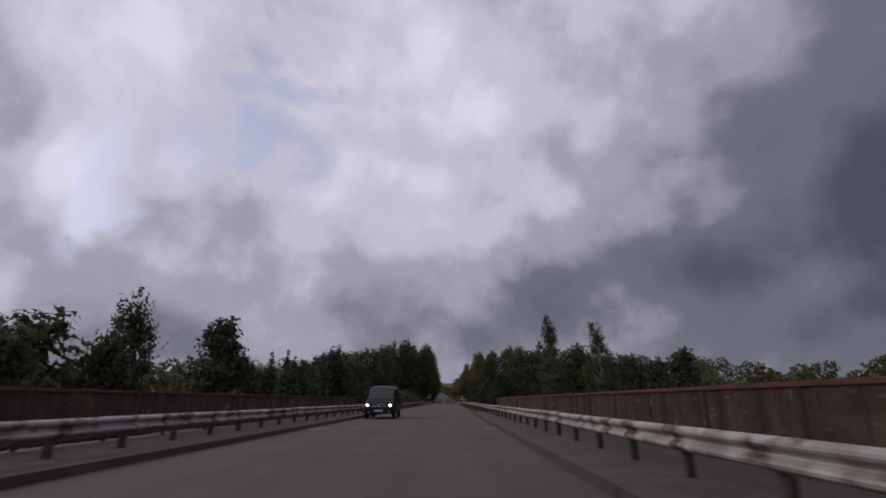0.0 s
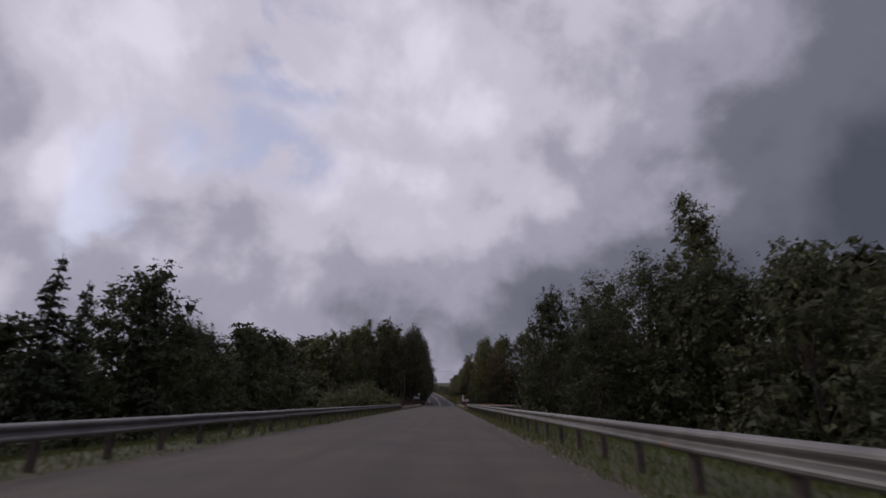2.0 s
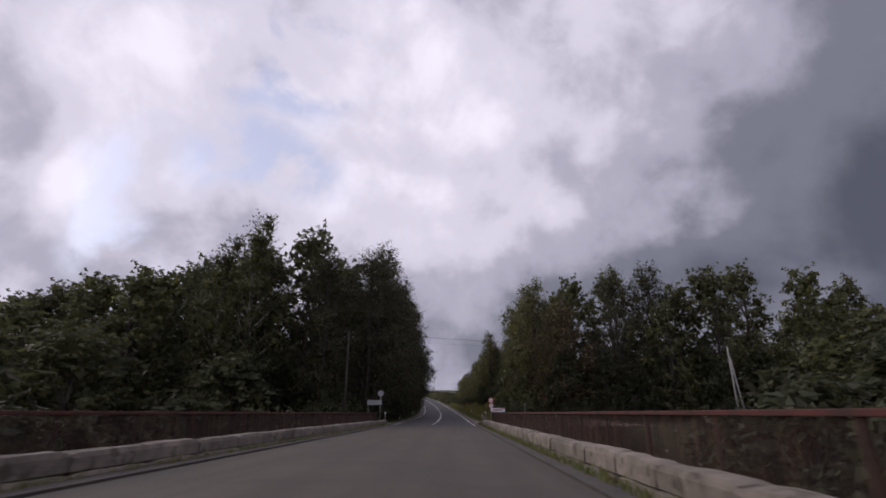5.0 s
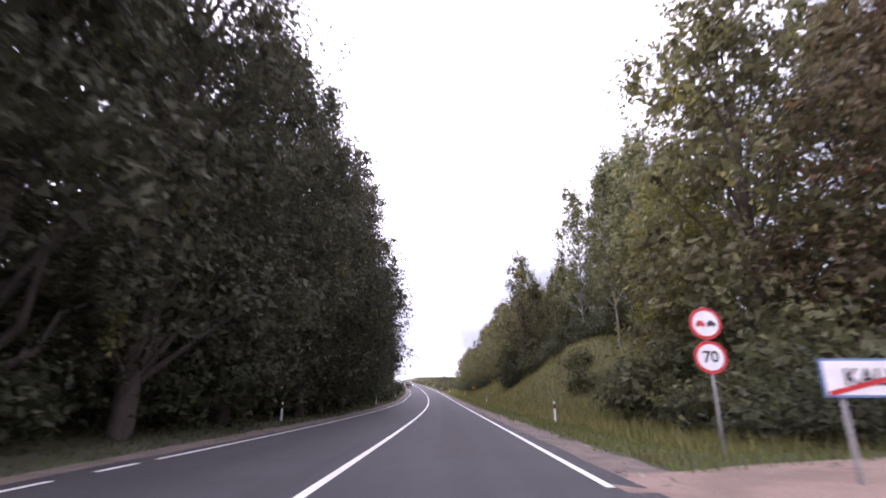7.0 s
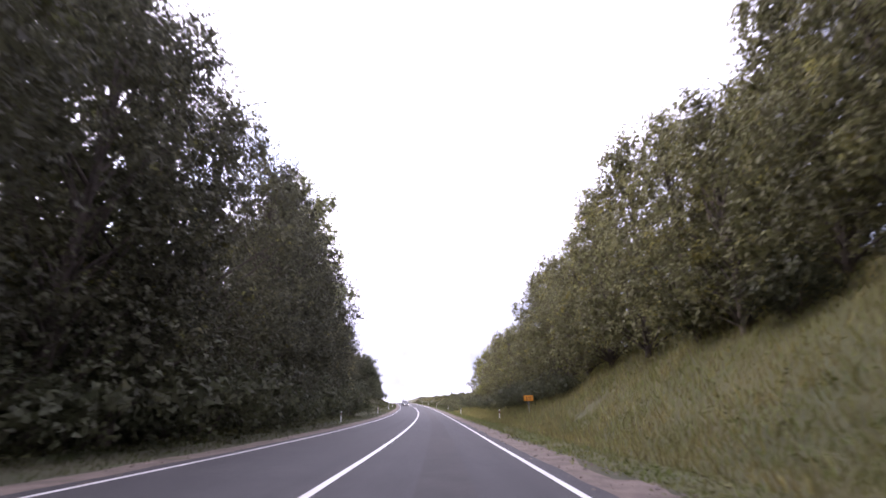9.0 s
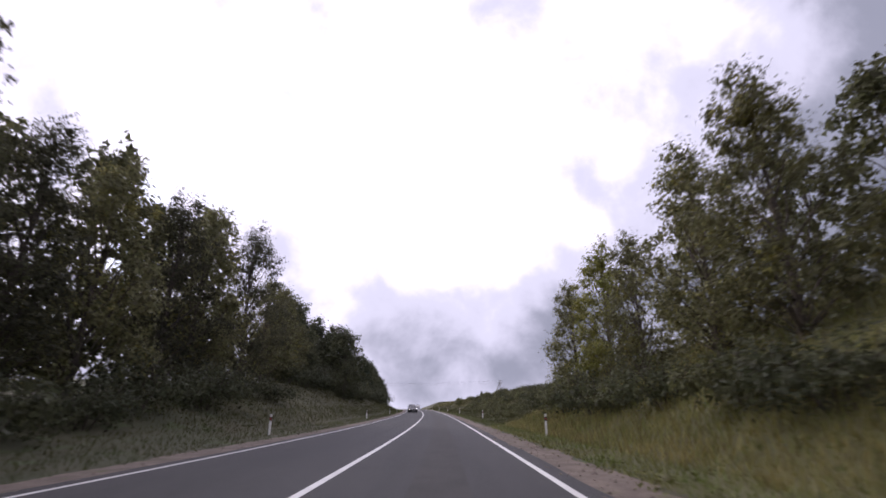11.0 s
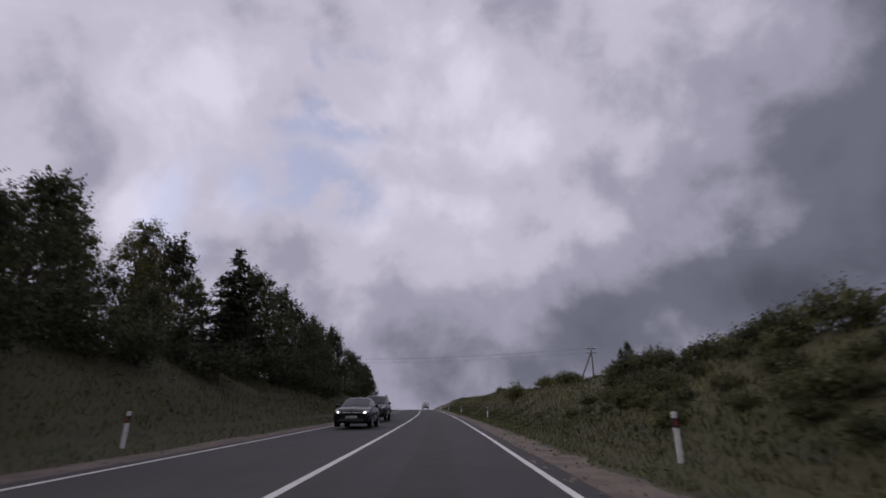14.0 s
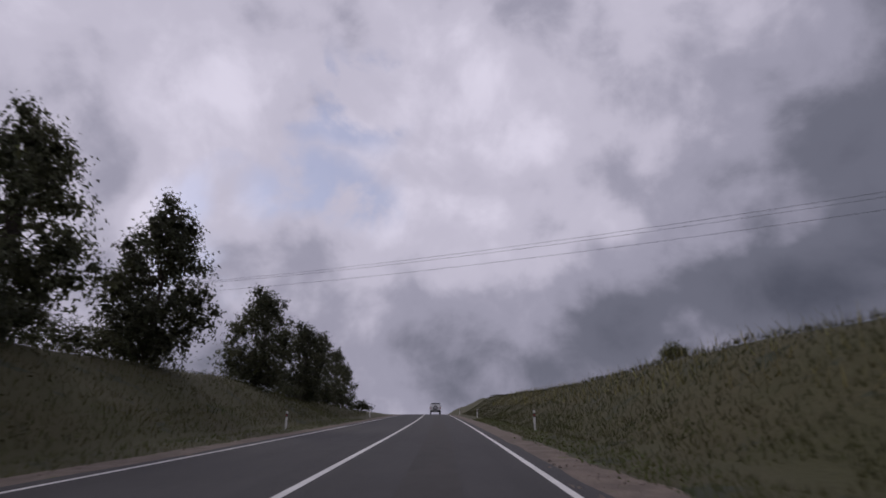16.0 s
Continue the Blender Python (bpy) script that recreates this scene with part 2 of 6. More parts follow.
M = {
    "old_asphalt": material("old_asphalt", (0.074, 0.058, 0.048), (0.050, 0.040, 0.034), 0.35, 0.85, bump=0.5, fine=55, fine_mix=0.35, spots=(0.040, 0.036, 0.034), uv=True, spot_scale=0.35, spot_size=0.60, streak=0.7),
    "asphalt": material("asphalt", (0.042, 0.040, 0.042), (0.034, 0.032, 0.034), 0.5, 0.80, bump=0.5, fine=60, fine_mix=0.4, uv=True, streak=0.6),
    "pale_patch": material("pale_patch", (0.115, 0.102, 0.095), (0.085, 0.075, 0.07), 1.0, 0.9, bump=0.4, fine=50),
    "tar": material("tar", (0.012, 0.011, 0.011), (0.020, 0.018, 0.018), 3.0, 0.7, bump=0.4, fine=40),
    "patch": material("patch", (0.030, 0.028, 0.027), (0.042, 0.038, 0.037), 1.0, 0.85, bump=0.4, fine=60),
    "paint_line": material("paint_line", (0.72, 0.71, 0.69), (0.62, 0.61, 0.59), 1.5, 0.6, bump=0.2, fine=40, fine_mix=0.2, spots=(0.25, 0.24, 0.24), spot_scale=5.0, spot_size=0.66),
    "worn_line": material("worn_line", (0.5, 0.48, 0.46), (0.3, 0.29, 0.28), 3.0, 0.7, bump=0.2, fine=40, spots=(0.09, 0.085, 0.08), spot_scale=6.0, spot_size=0.5),
    "concrete": material("concrete", (0.235, 0.200, 0.170), (0.140, 0.118, 0.100), 1.4, 0.95, bump=1.0, fine=18, fine_mix=0.5, spots=(0.085, 0.07, 0.055), spot_scale=2.2, spot_size=0.55, each=0.15),
    "walkway": material("walkway", (0.062, 0.052, 0.045), (0.042, 0.036, 0.031), 0.8, 0.9, bump=0.5, fine=30, fine_mix=0.4, spots=(0.032, 0.027, 0.024), spot_scale=1.2, spot_size=0.60),
    "rust": material("rust", (0.058, 0.028, 0.020), (0.028, 0.016, 0.013), 2.5, 0.9, bump=0.6, fine=40, fine_mix=0.4, spots=(0.17, 0.14, 0.115), spot_scale=5.0, spot_size=0.62, each=0.3, island=0.45),
    "rust_red": material("rust_red", (0.095, 0.024, 0.020), (0.045, 0.017, 0.014), 2.0, 0.85, bump=0.4, fine=40, fine_mix=0.3),
    "rail_paint": material("rail_paint", (0.38, 0.36, 0.34), (0.20, 0.17, 0.15), 1.9, 0.55, metal=0.0, bump=0.4, fine=26, fine_mix=0.45, spots=(0.075, 0.034, 0.019), spot_scale=1.7, spot_size=0.51, each=0.1),
    "rail_steel": material("rail_steel", (0.19, 0.185, 0.18), (0.13, 0.125, 0.12), 1.5, 0.5, metal=0.35, bump=0.15, fine=30, fine_mix=0.2, spots=(0.2, 0.12, 0.08), spot_scale=1.2, spot_size=0.66, each=0.1),
    "post_steel": material("post_steel", (0.062, 0.044, 0.036), (0.038, 0.028, 0.024), 6, 0.8, bump=0.3, fine=40, each=0.2),
    "gravel": material("gravel", (0.188, 0.148, 0.120), (0.112, 0.088, 0.072), 1.4, 0.95, bump=1.0, fine=16, fine_mix=0.7, spots=(0.11, 0.105, 0.05), spot_scale=1.1, spot_size=0.6, uv=True),
    "dust": material("dust", (0.270, 0.192, 0.148), (0.185, 0.132, 0.102), 0.7, 0.95, bump=0.9, fine=14, fine_mix=0.5, spots=(0.120, 0.092, 0.072), spot_scale=0.9, spot_size=0.6, uv=True),
    "dirt": material("dirt", (0.092, 0.074, 0.060), (0.060, 0.050, 0.040), 1.0, 0.95, bump=0.9, fine=18, fine_mix=0.6, spots=(0.052, 0.056, 0.024), spot_scale=1.3, spot_size=0.56, uv=True),
    "stones": material("stones", (0.24, 0.19, 0.16), (0.15, 0.13, 0.115), 5, 0.9, bump=0.3, island=0.35),
    "ground": material("ground", (0.046, 0.051, 0.021), (0.062, 0.056, 0.027), 0.22, 0.95, bump=0.9, fine=9, fine_mix=0.55, spots=(0.052, 0.066, 0.022), uv=True, spot_scale=0.6, spot_size=0.55),
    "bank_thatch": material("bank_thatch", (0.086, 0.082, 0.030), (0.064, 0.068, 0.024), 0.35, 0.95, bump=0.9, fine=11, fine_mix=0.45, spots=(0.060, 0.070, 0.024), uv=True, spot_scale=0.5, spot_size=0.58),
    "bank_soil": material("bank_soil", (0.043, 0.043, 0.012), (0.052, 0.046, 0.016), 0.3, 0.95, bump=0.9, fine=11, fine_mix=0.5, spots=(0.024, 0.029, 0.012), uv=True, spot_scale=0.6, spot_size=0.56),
    "grass": leaf_material("grass", (0.130, 0.160, 0.044), (0.170, 0.160, 0.060), 0.35),
    "dry_grass": leaf_material("dry_grass", (0.245, 0.205, 0.080), (0.170, 0.165, 0.058), 0.35),
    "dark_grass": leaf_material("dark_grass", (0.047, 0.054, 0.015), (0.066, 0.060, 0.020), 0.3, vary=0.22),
    "verge_grass": leaf_material("verge_grass", (0.066, 0.086, 0.022), (0.084, 0.086, 0.030), 0.3, vary=0.25),
    "leaf_wood": leaf_material("leaf_wood", (0.076, 0.075, 0.042), (0.056, 0.057, 0.035), patches=(0.140, 0.134, 0.044), much=0.61),
    "bark": material("bark", (0.085, 0.068, 0.055), (0.055, 0.045, 0.038), 3, 0.95, bump=0.9, fine=14, fine_mix=0.5),
    "bark_pale": material("bark_pale", (0.30, 0.285, 0.255), (0.18, 0.17, 0.15), 2.5, 0.85, bump=0.5, fine=12, fine_mix=0.6, spots=(0.05, 0.045, 0.04), spot_scale=4, spot_size=0.62),
    "leaf": leaf_material("leaf", (0.114, 0.115, 0.052), (0.086, 0.091, 0.044), patches=(0.160, 0.156, 0.046), much=0.60),
    "leaf_turning": leaf_material("leaf_turning", (0.150, 0.144, 0.066), (0.115, 0.113, 0.058), patches=(0.205, 0.185, 0.056), much=0.57),
    "leaf_russet": leaf_material("leaf_russet", (0.150, 0.115, 0.062), (0.110, 0.090, 0.052), patches=(0.190, 0.098, 0.058), much=0.54),
    "leaf_dark": leaf_material("leaf_dark", (0.076, 0.079, 0.041), (0.058, 0.065, 0.036), patches=(0.100, 0.104, 0.038), much=0.62),
    "leaf_pale": leaf_material("leaf_pale", (0.195, 0.200, 0.100), (0.155, 0.165, 0.086), 0.45),
    "leaf_lime": leaf_material("leaf_lime", (0.200, 0.190, 0.050), (0.150, 0.155, 0.044), 0.45),
    "needles": leaf_material("needles", (0.040, 0.055, 0.030), (0.050, 0.064, 0.030), 0.2),
    "white_paint": material("white_paint", (0.76, 0.76, 0.75), (0.66, 0.65, 0.63), 3, 0.45, bump=0.1, fine_mix=0.12, fine=30),
    "grey_back": material("grey_back", (0.29, 0.30, 0.31), (0.23, 0.24, 0.25), 4, 0.5, metal=0.3, bump=0.1),
    "pole_grey": material("pole_grey", (0.34, 0.33, 0.31), (0.25, 0.24, 0.22), 3, 0.8, bump=0.3, fine=25),
    "pole_wood": material("pole_wood", (0.17, 0.15, 0.13), (0.11, 0.10, 0.085), 2, 0.9, bump=0.5, fine=20),
    "red": material("red", (0.50, 0.025, 0.025), (0.42, 0.02, 0.02), 4, 0.4, bump=0.0),
    "black": material("black", (0.018, 0.018, 0.019), (0.024, 0.024, 0.024), 4, 0.5, bump=0.05),
    "orange": material("orange", (0.72, 0.30, 0.02), (0.62, 0.25, 0.02), 4, 0.45, bump=0.0),
    "blue_edge": material("blue_edge", (0.12, 0.22, 0.42), None, 4, 0.5, bump=0.0),
    "wire": material("wire", (0.03, 0.03, 0.032), None, 4, 0.6, bump=0.0),
    "car_black": material("car_black", (0.006, 0.006, 0.008), (0.008, 0.008, 0.009), 2, 0.22, bump=0.0, fine=30, fine_mix=0.1, spec=0.32, clear=0.15),
    "car_van": material("car_van", (0.005, 0.005, 0.006), (0.007, 0.007, 0.007), 2, 0.3, bump=0.0, fine=30, fine_mix=0.1, spec=0.18, clear=0.0),
    "car_white": material("car_white", (0.68, 0.68, 0.67), (0.60, 0.60, 0.59), 2, 0.3, bump=0.0, fine=30, fine_mix=0.08, clear=0.6),
    "car_glass": material("car_glass", (0.014, 0.015, 0.018), rough=0.06, bump=0.0, fine_mix=0.0, spec=0.5),
    "chrome": material("chrome", (0.70, 0.70, 0.71), None, 4, 0.18, metal=1.0, bump=0.0),
    "alloy": material("alloy", (0.42, 0.42, 0.43), (0.36, 0.36, 0.37), 4, 0.35, metal=0.8, bump=0.0),
    "bright_alloy": material("bright_alloy", (0.66, 0.66, 0.67), (0.58, 0.58, 0.59), 4, 0.4, metal=0.3, bump=0.0),
    "rubber": material("rubber", (0.020, 0.020, 0.020), (0.028, 0.027, 0.026), 8, 0.85, bump=0.2),
    "plastic": material("plastic", (0.022, 0.022, 0.023), (0.03, 0.03, 0.03), 8, 0.7, bump=0.1),
    "lens": material("lens", (0.55, 0.56, 0.58), (0.42, 0.43, 0.45), 12, 0.12, metal=0.4, bump=0.0, clear=0.8),
    "lit_lamp": lamp("lit_lamp", (1.0, 0.92, 0.78), 7.0),
    "tail": material("tail", (0.30, 0.012, 0.012), None, 6, 0.2, bump=0.0, clear=0.6),
    "plate": material("plate", (0.62, 0.62, 0.60), None, 6, 0.5, bump=0.0),
}


# ---- building helpers ----
def linked(name, bm, mat, smooth=False):
    me = bpy.data.meshes.new(name)
    bm.to_mesh(me)
    bm.free()
    me.materials.append(mat)
    if smooth:
        me.shade_smooth()
    return new(name, me)


def part(name, bm, mat, parent, label="", smooth=False):
    ob = linked(name, bm, mat, smooth)
    ob.parent = parent
    return tagged(ob, label)


def same_part(ob, parent, m):
    """One more piece on the same mesh."""
    c = new(ob.name.split(".")[0], ob.data)
    c.parent = parent
    c.matrix_basis = m
    return c


def base(name, m, label, category, group="", kind=""):
    e = new(name)
    e.matrix_world = m
    return tagged(e, label, category, group, kind)


def box(bm, x0, x1, y0, y1, z0, z1, bevel=0.0, m=None):
    got = bmesh.ops.create_cube(bm, size=1.0)["verts"]
    for v in got:
        v.co = Vector(((x0 + x1) / 2 + v.co.x * (x1 - x0), (y0 + y1) / 2 + v.co.y * (y1 - y0), (z0 + z1) / 2 + v.co.z * (z1 - z0)))
        if m is not None:
            v.co = m @ v.co
    if bevel:
        edges = list({e for v in got for e in v.link_edges})
        bmesh.ops.bevel(bm, geom=edges, offset=bevel, segments=2, affect="EDGES", profile=0.6)


def box_bm(*a, **k):
    bm = bmesh.new()
    box(bm, *a, **k)
    return bm


def tube(bm, a, b, ra, rb=None, n=8, caps=True):
    a, b = Vector(a), Vector(b)
    rb = ra if rb is None else rb
    turn = (b - a).to_track_quat("Z", "Y")
    rings = []
    for p, r in ((a, ra), (b, rb)):
        rings.append([bm.verts.new(p + turn @ Vector((r * math.cos(6.28319 * i / n), r * math.sin(6.28319 * i / n), 0))) for i in range(n)])
    for i in range(n):
        bm.faces.new((rings[0][i], rings[0][(i + 1) % n], rings[1][(i + 1) % n], rings[1][i]))
    if caps:
        bm.faces.new(rings[0][::-1]), bm.faces.new(rings[1])


def tube_bm(*a, **k):
    bm = bmesh.new()
    tube(bm, *a, **k)
    return bm


def disc_bm(r, y0, y1, n=28, m=None):
    """A round plate whose axis is y."""
    bm = bmesh.new()
    rings = [[bm.verts.new((r * math.cos(6.28319 * i / n), y, r * math.sin(6.28319 * i / n))) for i in range(n)] for y in (y0, y1)]
    for i in range(n):
        bm.faces.new((rings[0][i], rings[0][(i + 1) % n], rings[1][(i + 1) % n], rings[1][i]))
    bm.faces.new(rings[0][::-1]), bm.faces.new(rings[1])
    bmesh.ops.recalc_face_normals(bm, faces=bm.faces)
    if m is not None:
        bm.transform(m)
    return bm


def smooth01(x, a, b):
    t = np.clip((x - a) / (b - a), 0.0, 1.0)
    return t * t * (3 - 2 * t)


def mesh_from(name, verts, faces, mat, uvs=None):
    me = bpy.data.meshes.new(name)
    me.from_pydata([tuple(v) for v in verts], [], faces)
    me.materials.append(mat)
    if uvs is not None:
        layer = me.uv_layers.new(name="along")
        loops = np.zeros(len(me.loops), dtype=np.int32)
        me.loops.foreach_get("vertex_index", loops)
        layer.data.foreach_set("uv", np.asarray(uvs, dtype=np.float32)[loops].ravel())
    return me


def grid_mesh(name, ss, ds, height, mat, wob=None):
    """A sheet along the road: height(s, d) gives metres over the axis; wob(s, d) shifts d."""
    verts, uvs = [], []
    for s in ss:
        for d in ds:
            dd = d + (wob(s, d) if wob else 0.0)
            verts.append(at(s, dd, height(s, dd)))
            uvs.append((dd, s))
    n = len(ds)
    faces = [(i * n + j, i * n + j + 1, (i + 1) * n + j + 1, (i + 1) * n + j) for i in range(len(ss) - 1) for j in range(n - 1)]
    me = mesh_from(name, verts, faces, mat, uvs)
    me.shade_smooth()
    return me


# ---- ground ----
BRIDGE_1, BRIDGE_2 = (-26.0, 47.0), (137.0, 189.0)


def land(s, d):
    """Height of the ground over the road's axis."""
    a = abs(d)
    valley = max(float(smooth01(s, -34, -22) * (1 - smooth01(s, 44, 52))), float(smooth01(s, 134, 142) * (1 - smooth01(s, 184, 191))))
    h = -0.06
    # embankment between the bridges
    early = 1 - float(smooth01(s, 186, 204))
    h += early * (-3.0 * float(smooth01(a, 6.6, 15)) + 2.0 * float(smooth01(a, 40, 160)))
    late = 1 - early
    if d > 0:
        up = float(smooth01(s, 205, 238))
        tall = 5.5 - 1.1 * float(smooth01(s, 250, 290)) - 1.5 * float(smooth01(s, 320, 370))
        crest = 13.5 - 1.5 * float(smooth01(s, 320, 370))
        h += late * up * (tall * max(0.0, min(1.0, (d - 6.9) / (crest - 6.9))) ** 1.15 + 2.0 * (1 - 0.65 * float(smooth01(s, 330, 380))) * float(smooth01(d, crest, 24)))
        h += late * 0.10 * float(smooth01(d, 5.0, 6.4))
    else:
        tall = 0.5 + 3.2 * float(smooth01(s, 318, 362)) - 1.4 * float(smooth01(s, 470, 505)) - 1.6 * float(smooth01(s, 505, 545))
        h += late * (tall * max(0.0, min(1.0, (a - 7.5) / 7.0)) + 0.06 * float(smooth01(a, 5.0, 7.0)))
    if a > 4.4:
        h += valley * -5.0 * float(smooth01(a, 4.4, 9.0)) - valley * 0.6
    else:
        h -= valley * 0.6
    if a > 6.0:
        k = min(1.0, (a - 6.0) / 4.0)
        h += k * (0.22 * noise.noise((s * 0.22, d * 0.22, 3.0)) + 0.5 * noise.noise((s * 0.05, d * 0.05, 8.0)))
    if a > 120:
        h += (a - 120) * 0.02 + 6.0 * noise.noise((s * 0.006, d * 0.006, 1.0))
    return h


side_d = [0, 3, 3.9, 4.4, 4.9, 5.4, 6.0, 6.6, 7.3, 8.0, 8.8, 9.6, 10.5, 11.5, 12.5, 13.5, 15, 17, 20, 24, 30, 40, 60, 90, 140, 220, 350, 520, 750]
all_d = [-d for d in side_d[:0:-1]] + side_d
all_s = [-690, -500, -350, -220, -140, -90, -60] + list(np.arange(-45, 600, 2.0)) + [620, 650, 690, 740, 800, 880, 1000, 1150, 1350, 1690]
ground = new("ground", grid_mesh("ground", all_s, all_d, land, M["ground"]))
ground.data.materials.append(M["bank_thatch"]), ground.data.materials.append(M["bank_soil"])
for i, face in enumerate(ground.data.polygons):            # paler yellow-green on the right bank, darker olive on both sides further on
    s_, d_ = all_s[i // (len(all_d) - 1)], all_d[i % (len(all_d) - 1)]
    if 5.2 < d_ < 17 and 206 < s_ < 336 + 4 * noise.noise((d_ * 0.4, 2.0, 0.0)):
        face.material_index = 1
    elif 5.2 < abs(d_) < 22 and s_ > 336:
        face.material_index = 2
tagged(ground, "uneven grassy ground with dry banks beside the road", "ground", kind="structure")

# ---- road ----
def ragged(s, d):
    return 0.10 * noise.noise((s * 0.45, d * 3.0, 2.0)) + 0.05 * noise.noise((s * 1.9, d, 5.0)) if abs(d) > 3.9 else 0.0


def camber(s, d):
    return -0.004 * abs(d) + 0.006 * noise.noise((s * 0.12, d * 0.5, 0.0))


old_s = list(np.arange(-260, 187.0, 1.0))
old_road = new("road", grid_mesh("road", old_s, [-4.15, -3.9, -2, 0, 2, 3.9, 4.15], camber, M["old_asphalt"], ragged))
tagged(old_road, "worn pale asphalt carriageway over the bridges", "road", kind="structure")
new_s = list(np.arange(186.0, 640.0, 1.0)) + list(np.arange(640.0, 1500.0, 10.0))
new_road = new("road", grid_mesh("road", new_s, [-4.25, -3.9, -2, 0, 2, 3.9, 4.25], lambda s, d: camber(s, d) + 0.006, M["asphalt"], ragged))
tagged(new_road, "newer dark asphalt carriageway with white lines", "road", kind="structure")


def strip(name, s0, s1, d0, d1, h, mat, parent=None, step=1.0):
    n = max(1, int((s1 - s0) / step))
    ss = [s0 + (s1 - s0) * i / n for i in range(n + 1)]
    ob = new(name, grid_mesh(name, ss, [d0, d1], lambda s, d: camber(s, d) + h, mat))
    ob.parent = parent
    return ob


def lines_thing(name, label):
    return base(name, Matrix.Identity(4), label, "road marking", "", "structure")


centre = lines_thing("centre_line", "white painted centre line, dashed then solid")
right_line = lines_thing("edge_line", "white painted edge line, dashed at the side road")
left_line = lines_thing("edge_line", "white painted edge line beside the verge")
for i in range(8):
    strip("dash", 188.2 + 1.65 * i, 189.1 + 1.65 * i, -0.065, 0.065, 0.012, M["paint_line"], centre)
    strip("dash", 187.0 + 2.0 * i, 188.1 + 2.0 * i, 3.74, 3.87, 0.012, M["paint_line"], right_line)
for i in range(5):
    strip("dash", 196.3 + 2.0 * i, 197.4 + 2.0 * i, -3.86, -3.74, 0.012, M["paint_line"], left_line)
strip("stripe", 201.2, 900, -0.07, 0.07, 0.012, M["paint_line"], centre)
strip("stripe", 203.0, 900, 3.74, 3.87, 0.012, M["paint_line"], right_line)
strip("stripe", 190.0, 196.0, -3.86, -3.74, 0.012, M["paint_line"], left_line)
strip("stripe", 206.0, 900, -3.86, -3.74, 0.012, M["paint_line"], left_line)
faded = lines_thing("edge_line", "faded white dashes on old asphalt")
for s in (45.5, 49.0, 52.5, 56.0, 59.5):
    strip("dash", s, s + 1.6, -3.55, -3.42, 0.006, M["worn_line"], faded)
pale = base("deck_patch", Matrix.Identity(4), "paler asphalt patch behind the expansion joint", "patch", "", "structure")
for s, w in ((20.2, 2.2), (46.2, 1.2)):
    strip("patch", s, s + w, -3.8, 3.8, 0.004, M["pale_patch"], pale, 0.25)
joints = base("expansion_joint", Matrix.Identity(4), "dark patched expansion joint across the bridge deck", "joint", "", "structure")
for s, w in ((16.8, 0.45), (19.2, 0.30), (45.6, 0.5), (138.0, 0.5), (187.0, 0.45)):
    strip("joint", s, s + w, -3.85, 3.85, 0.006, M["tar"], joints, 0.25)
tracks = base("wheel_track", Matrix.Identity(4), "darker band of oil and rubber along the lane", "road stain", "", "structure")
band = strip("band", 206.0, 700.0, 1.45, 2.35, 0.010, M["asphalt"], tracks, 2.0)
band.data.materials[0] = M["patch"]

# gravel shoulders
def low(s, d):
    return -0.02 - 0.02 * abs(abs(d) - 4.0) + 0.03 * noise.noise((s * 0.6, d * 1.5, 4.0))


def ragged_out(s, d):
    return (0.35 * noise.noise((s * 0.25, 7.0, d)) + 0.12 * noise.noise((s * 1.3, 2.0, d))) * (1 if abs(d) > 5 else 0) * (1 if d > 0 else -1)


for name, ds, s0, s1 in (("shoulder", [3.95, 4.5, 5.0, 5.55], 198.0, 640.0), ("shoulder", [-5.3, -4.8, -4.3, -3.95], 200.0, 640.0),
                          ("shoulder", [3.95, 4.1, 4.3, 4.5], BRIDGE_1[1] - 1.0, BRIDGE_2[0] + 0.5), ("shoulder", [-4.5, -4.3, -4.1, -3.95], BRIDGE_1[1] - 1.0, BRIDGE_2[0] + 0.5)):
    ob = new(name, grid_mesh(name, list(np.arange(s0, s1, 1.0)), ds, low, M["gravel"] if s0 > 150 else M["dirt"], ragged_out))
    tagged(ob, "brown gravel shoulder with crumbling edge", "shoulder", kind="structure")
apron = new("side_road", grid_mesh("side_road", list(np.arange(187.6, 204.7, 0.8)), [3.9, 5, 6.5, 8, 10, 13, 17, 21],
                                    lambda s, d: max(-0.02, land(s, d) + 0.04 if d > 4.6 else -1) + 0.025 * noise.noise((s * 0.5, d * 0.5, 6.0)), M["dust"],
                                    lambda s, d: 0.0))
tagged(apron, "dusty gravel mouth of a side road", "side road", kind="structure")

# ---- bridges ----
def deck(name, s0, s1, out, label):
    e = base(name, along((s0 + s1) / 2), label, "bridge", "", "structure")
    half = (s1 - s0) / 2
    bm = bmesh.new()
    box(bm, -out, out, -half, half, -0.75, -0.08, 0.03)
    part("slab", bm, M["concrete"], e)
    return e, half


bridge_1, half_1 = deck("bridge_deck", *BRIDGE_1, 7.0, "long concrete road bridge deck with raised walkways")
for k in (-1, 1):
    bm = bmesh.new()
    box(bm, min(k * 4.0, k * 6.9), max(k * 4.0, k * 6.9), -half_1, half_1, -0.3, 0.13, 0.02)
    part("walkway", bm, M["walkway"], bridge_1, "dusty raised concrete walkway")
    for i in range(18):
        y = -half_1 + i * 4.05
        bm = bmesh.new()
        box(bm, min(k * 3.86, k * 4.02), max(k * 3.86, k * 4.02), y, y + 4.02, -0.3, 0.135, 0.02)
        part("kerb_stone", bm, M["walkway"], bridge_1)
bridge_2, half_2 = deck("bridge_deck", *BRIDGE_2, 6.2, "short concrete road bridge deck with low side walls")
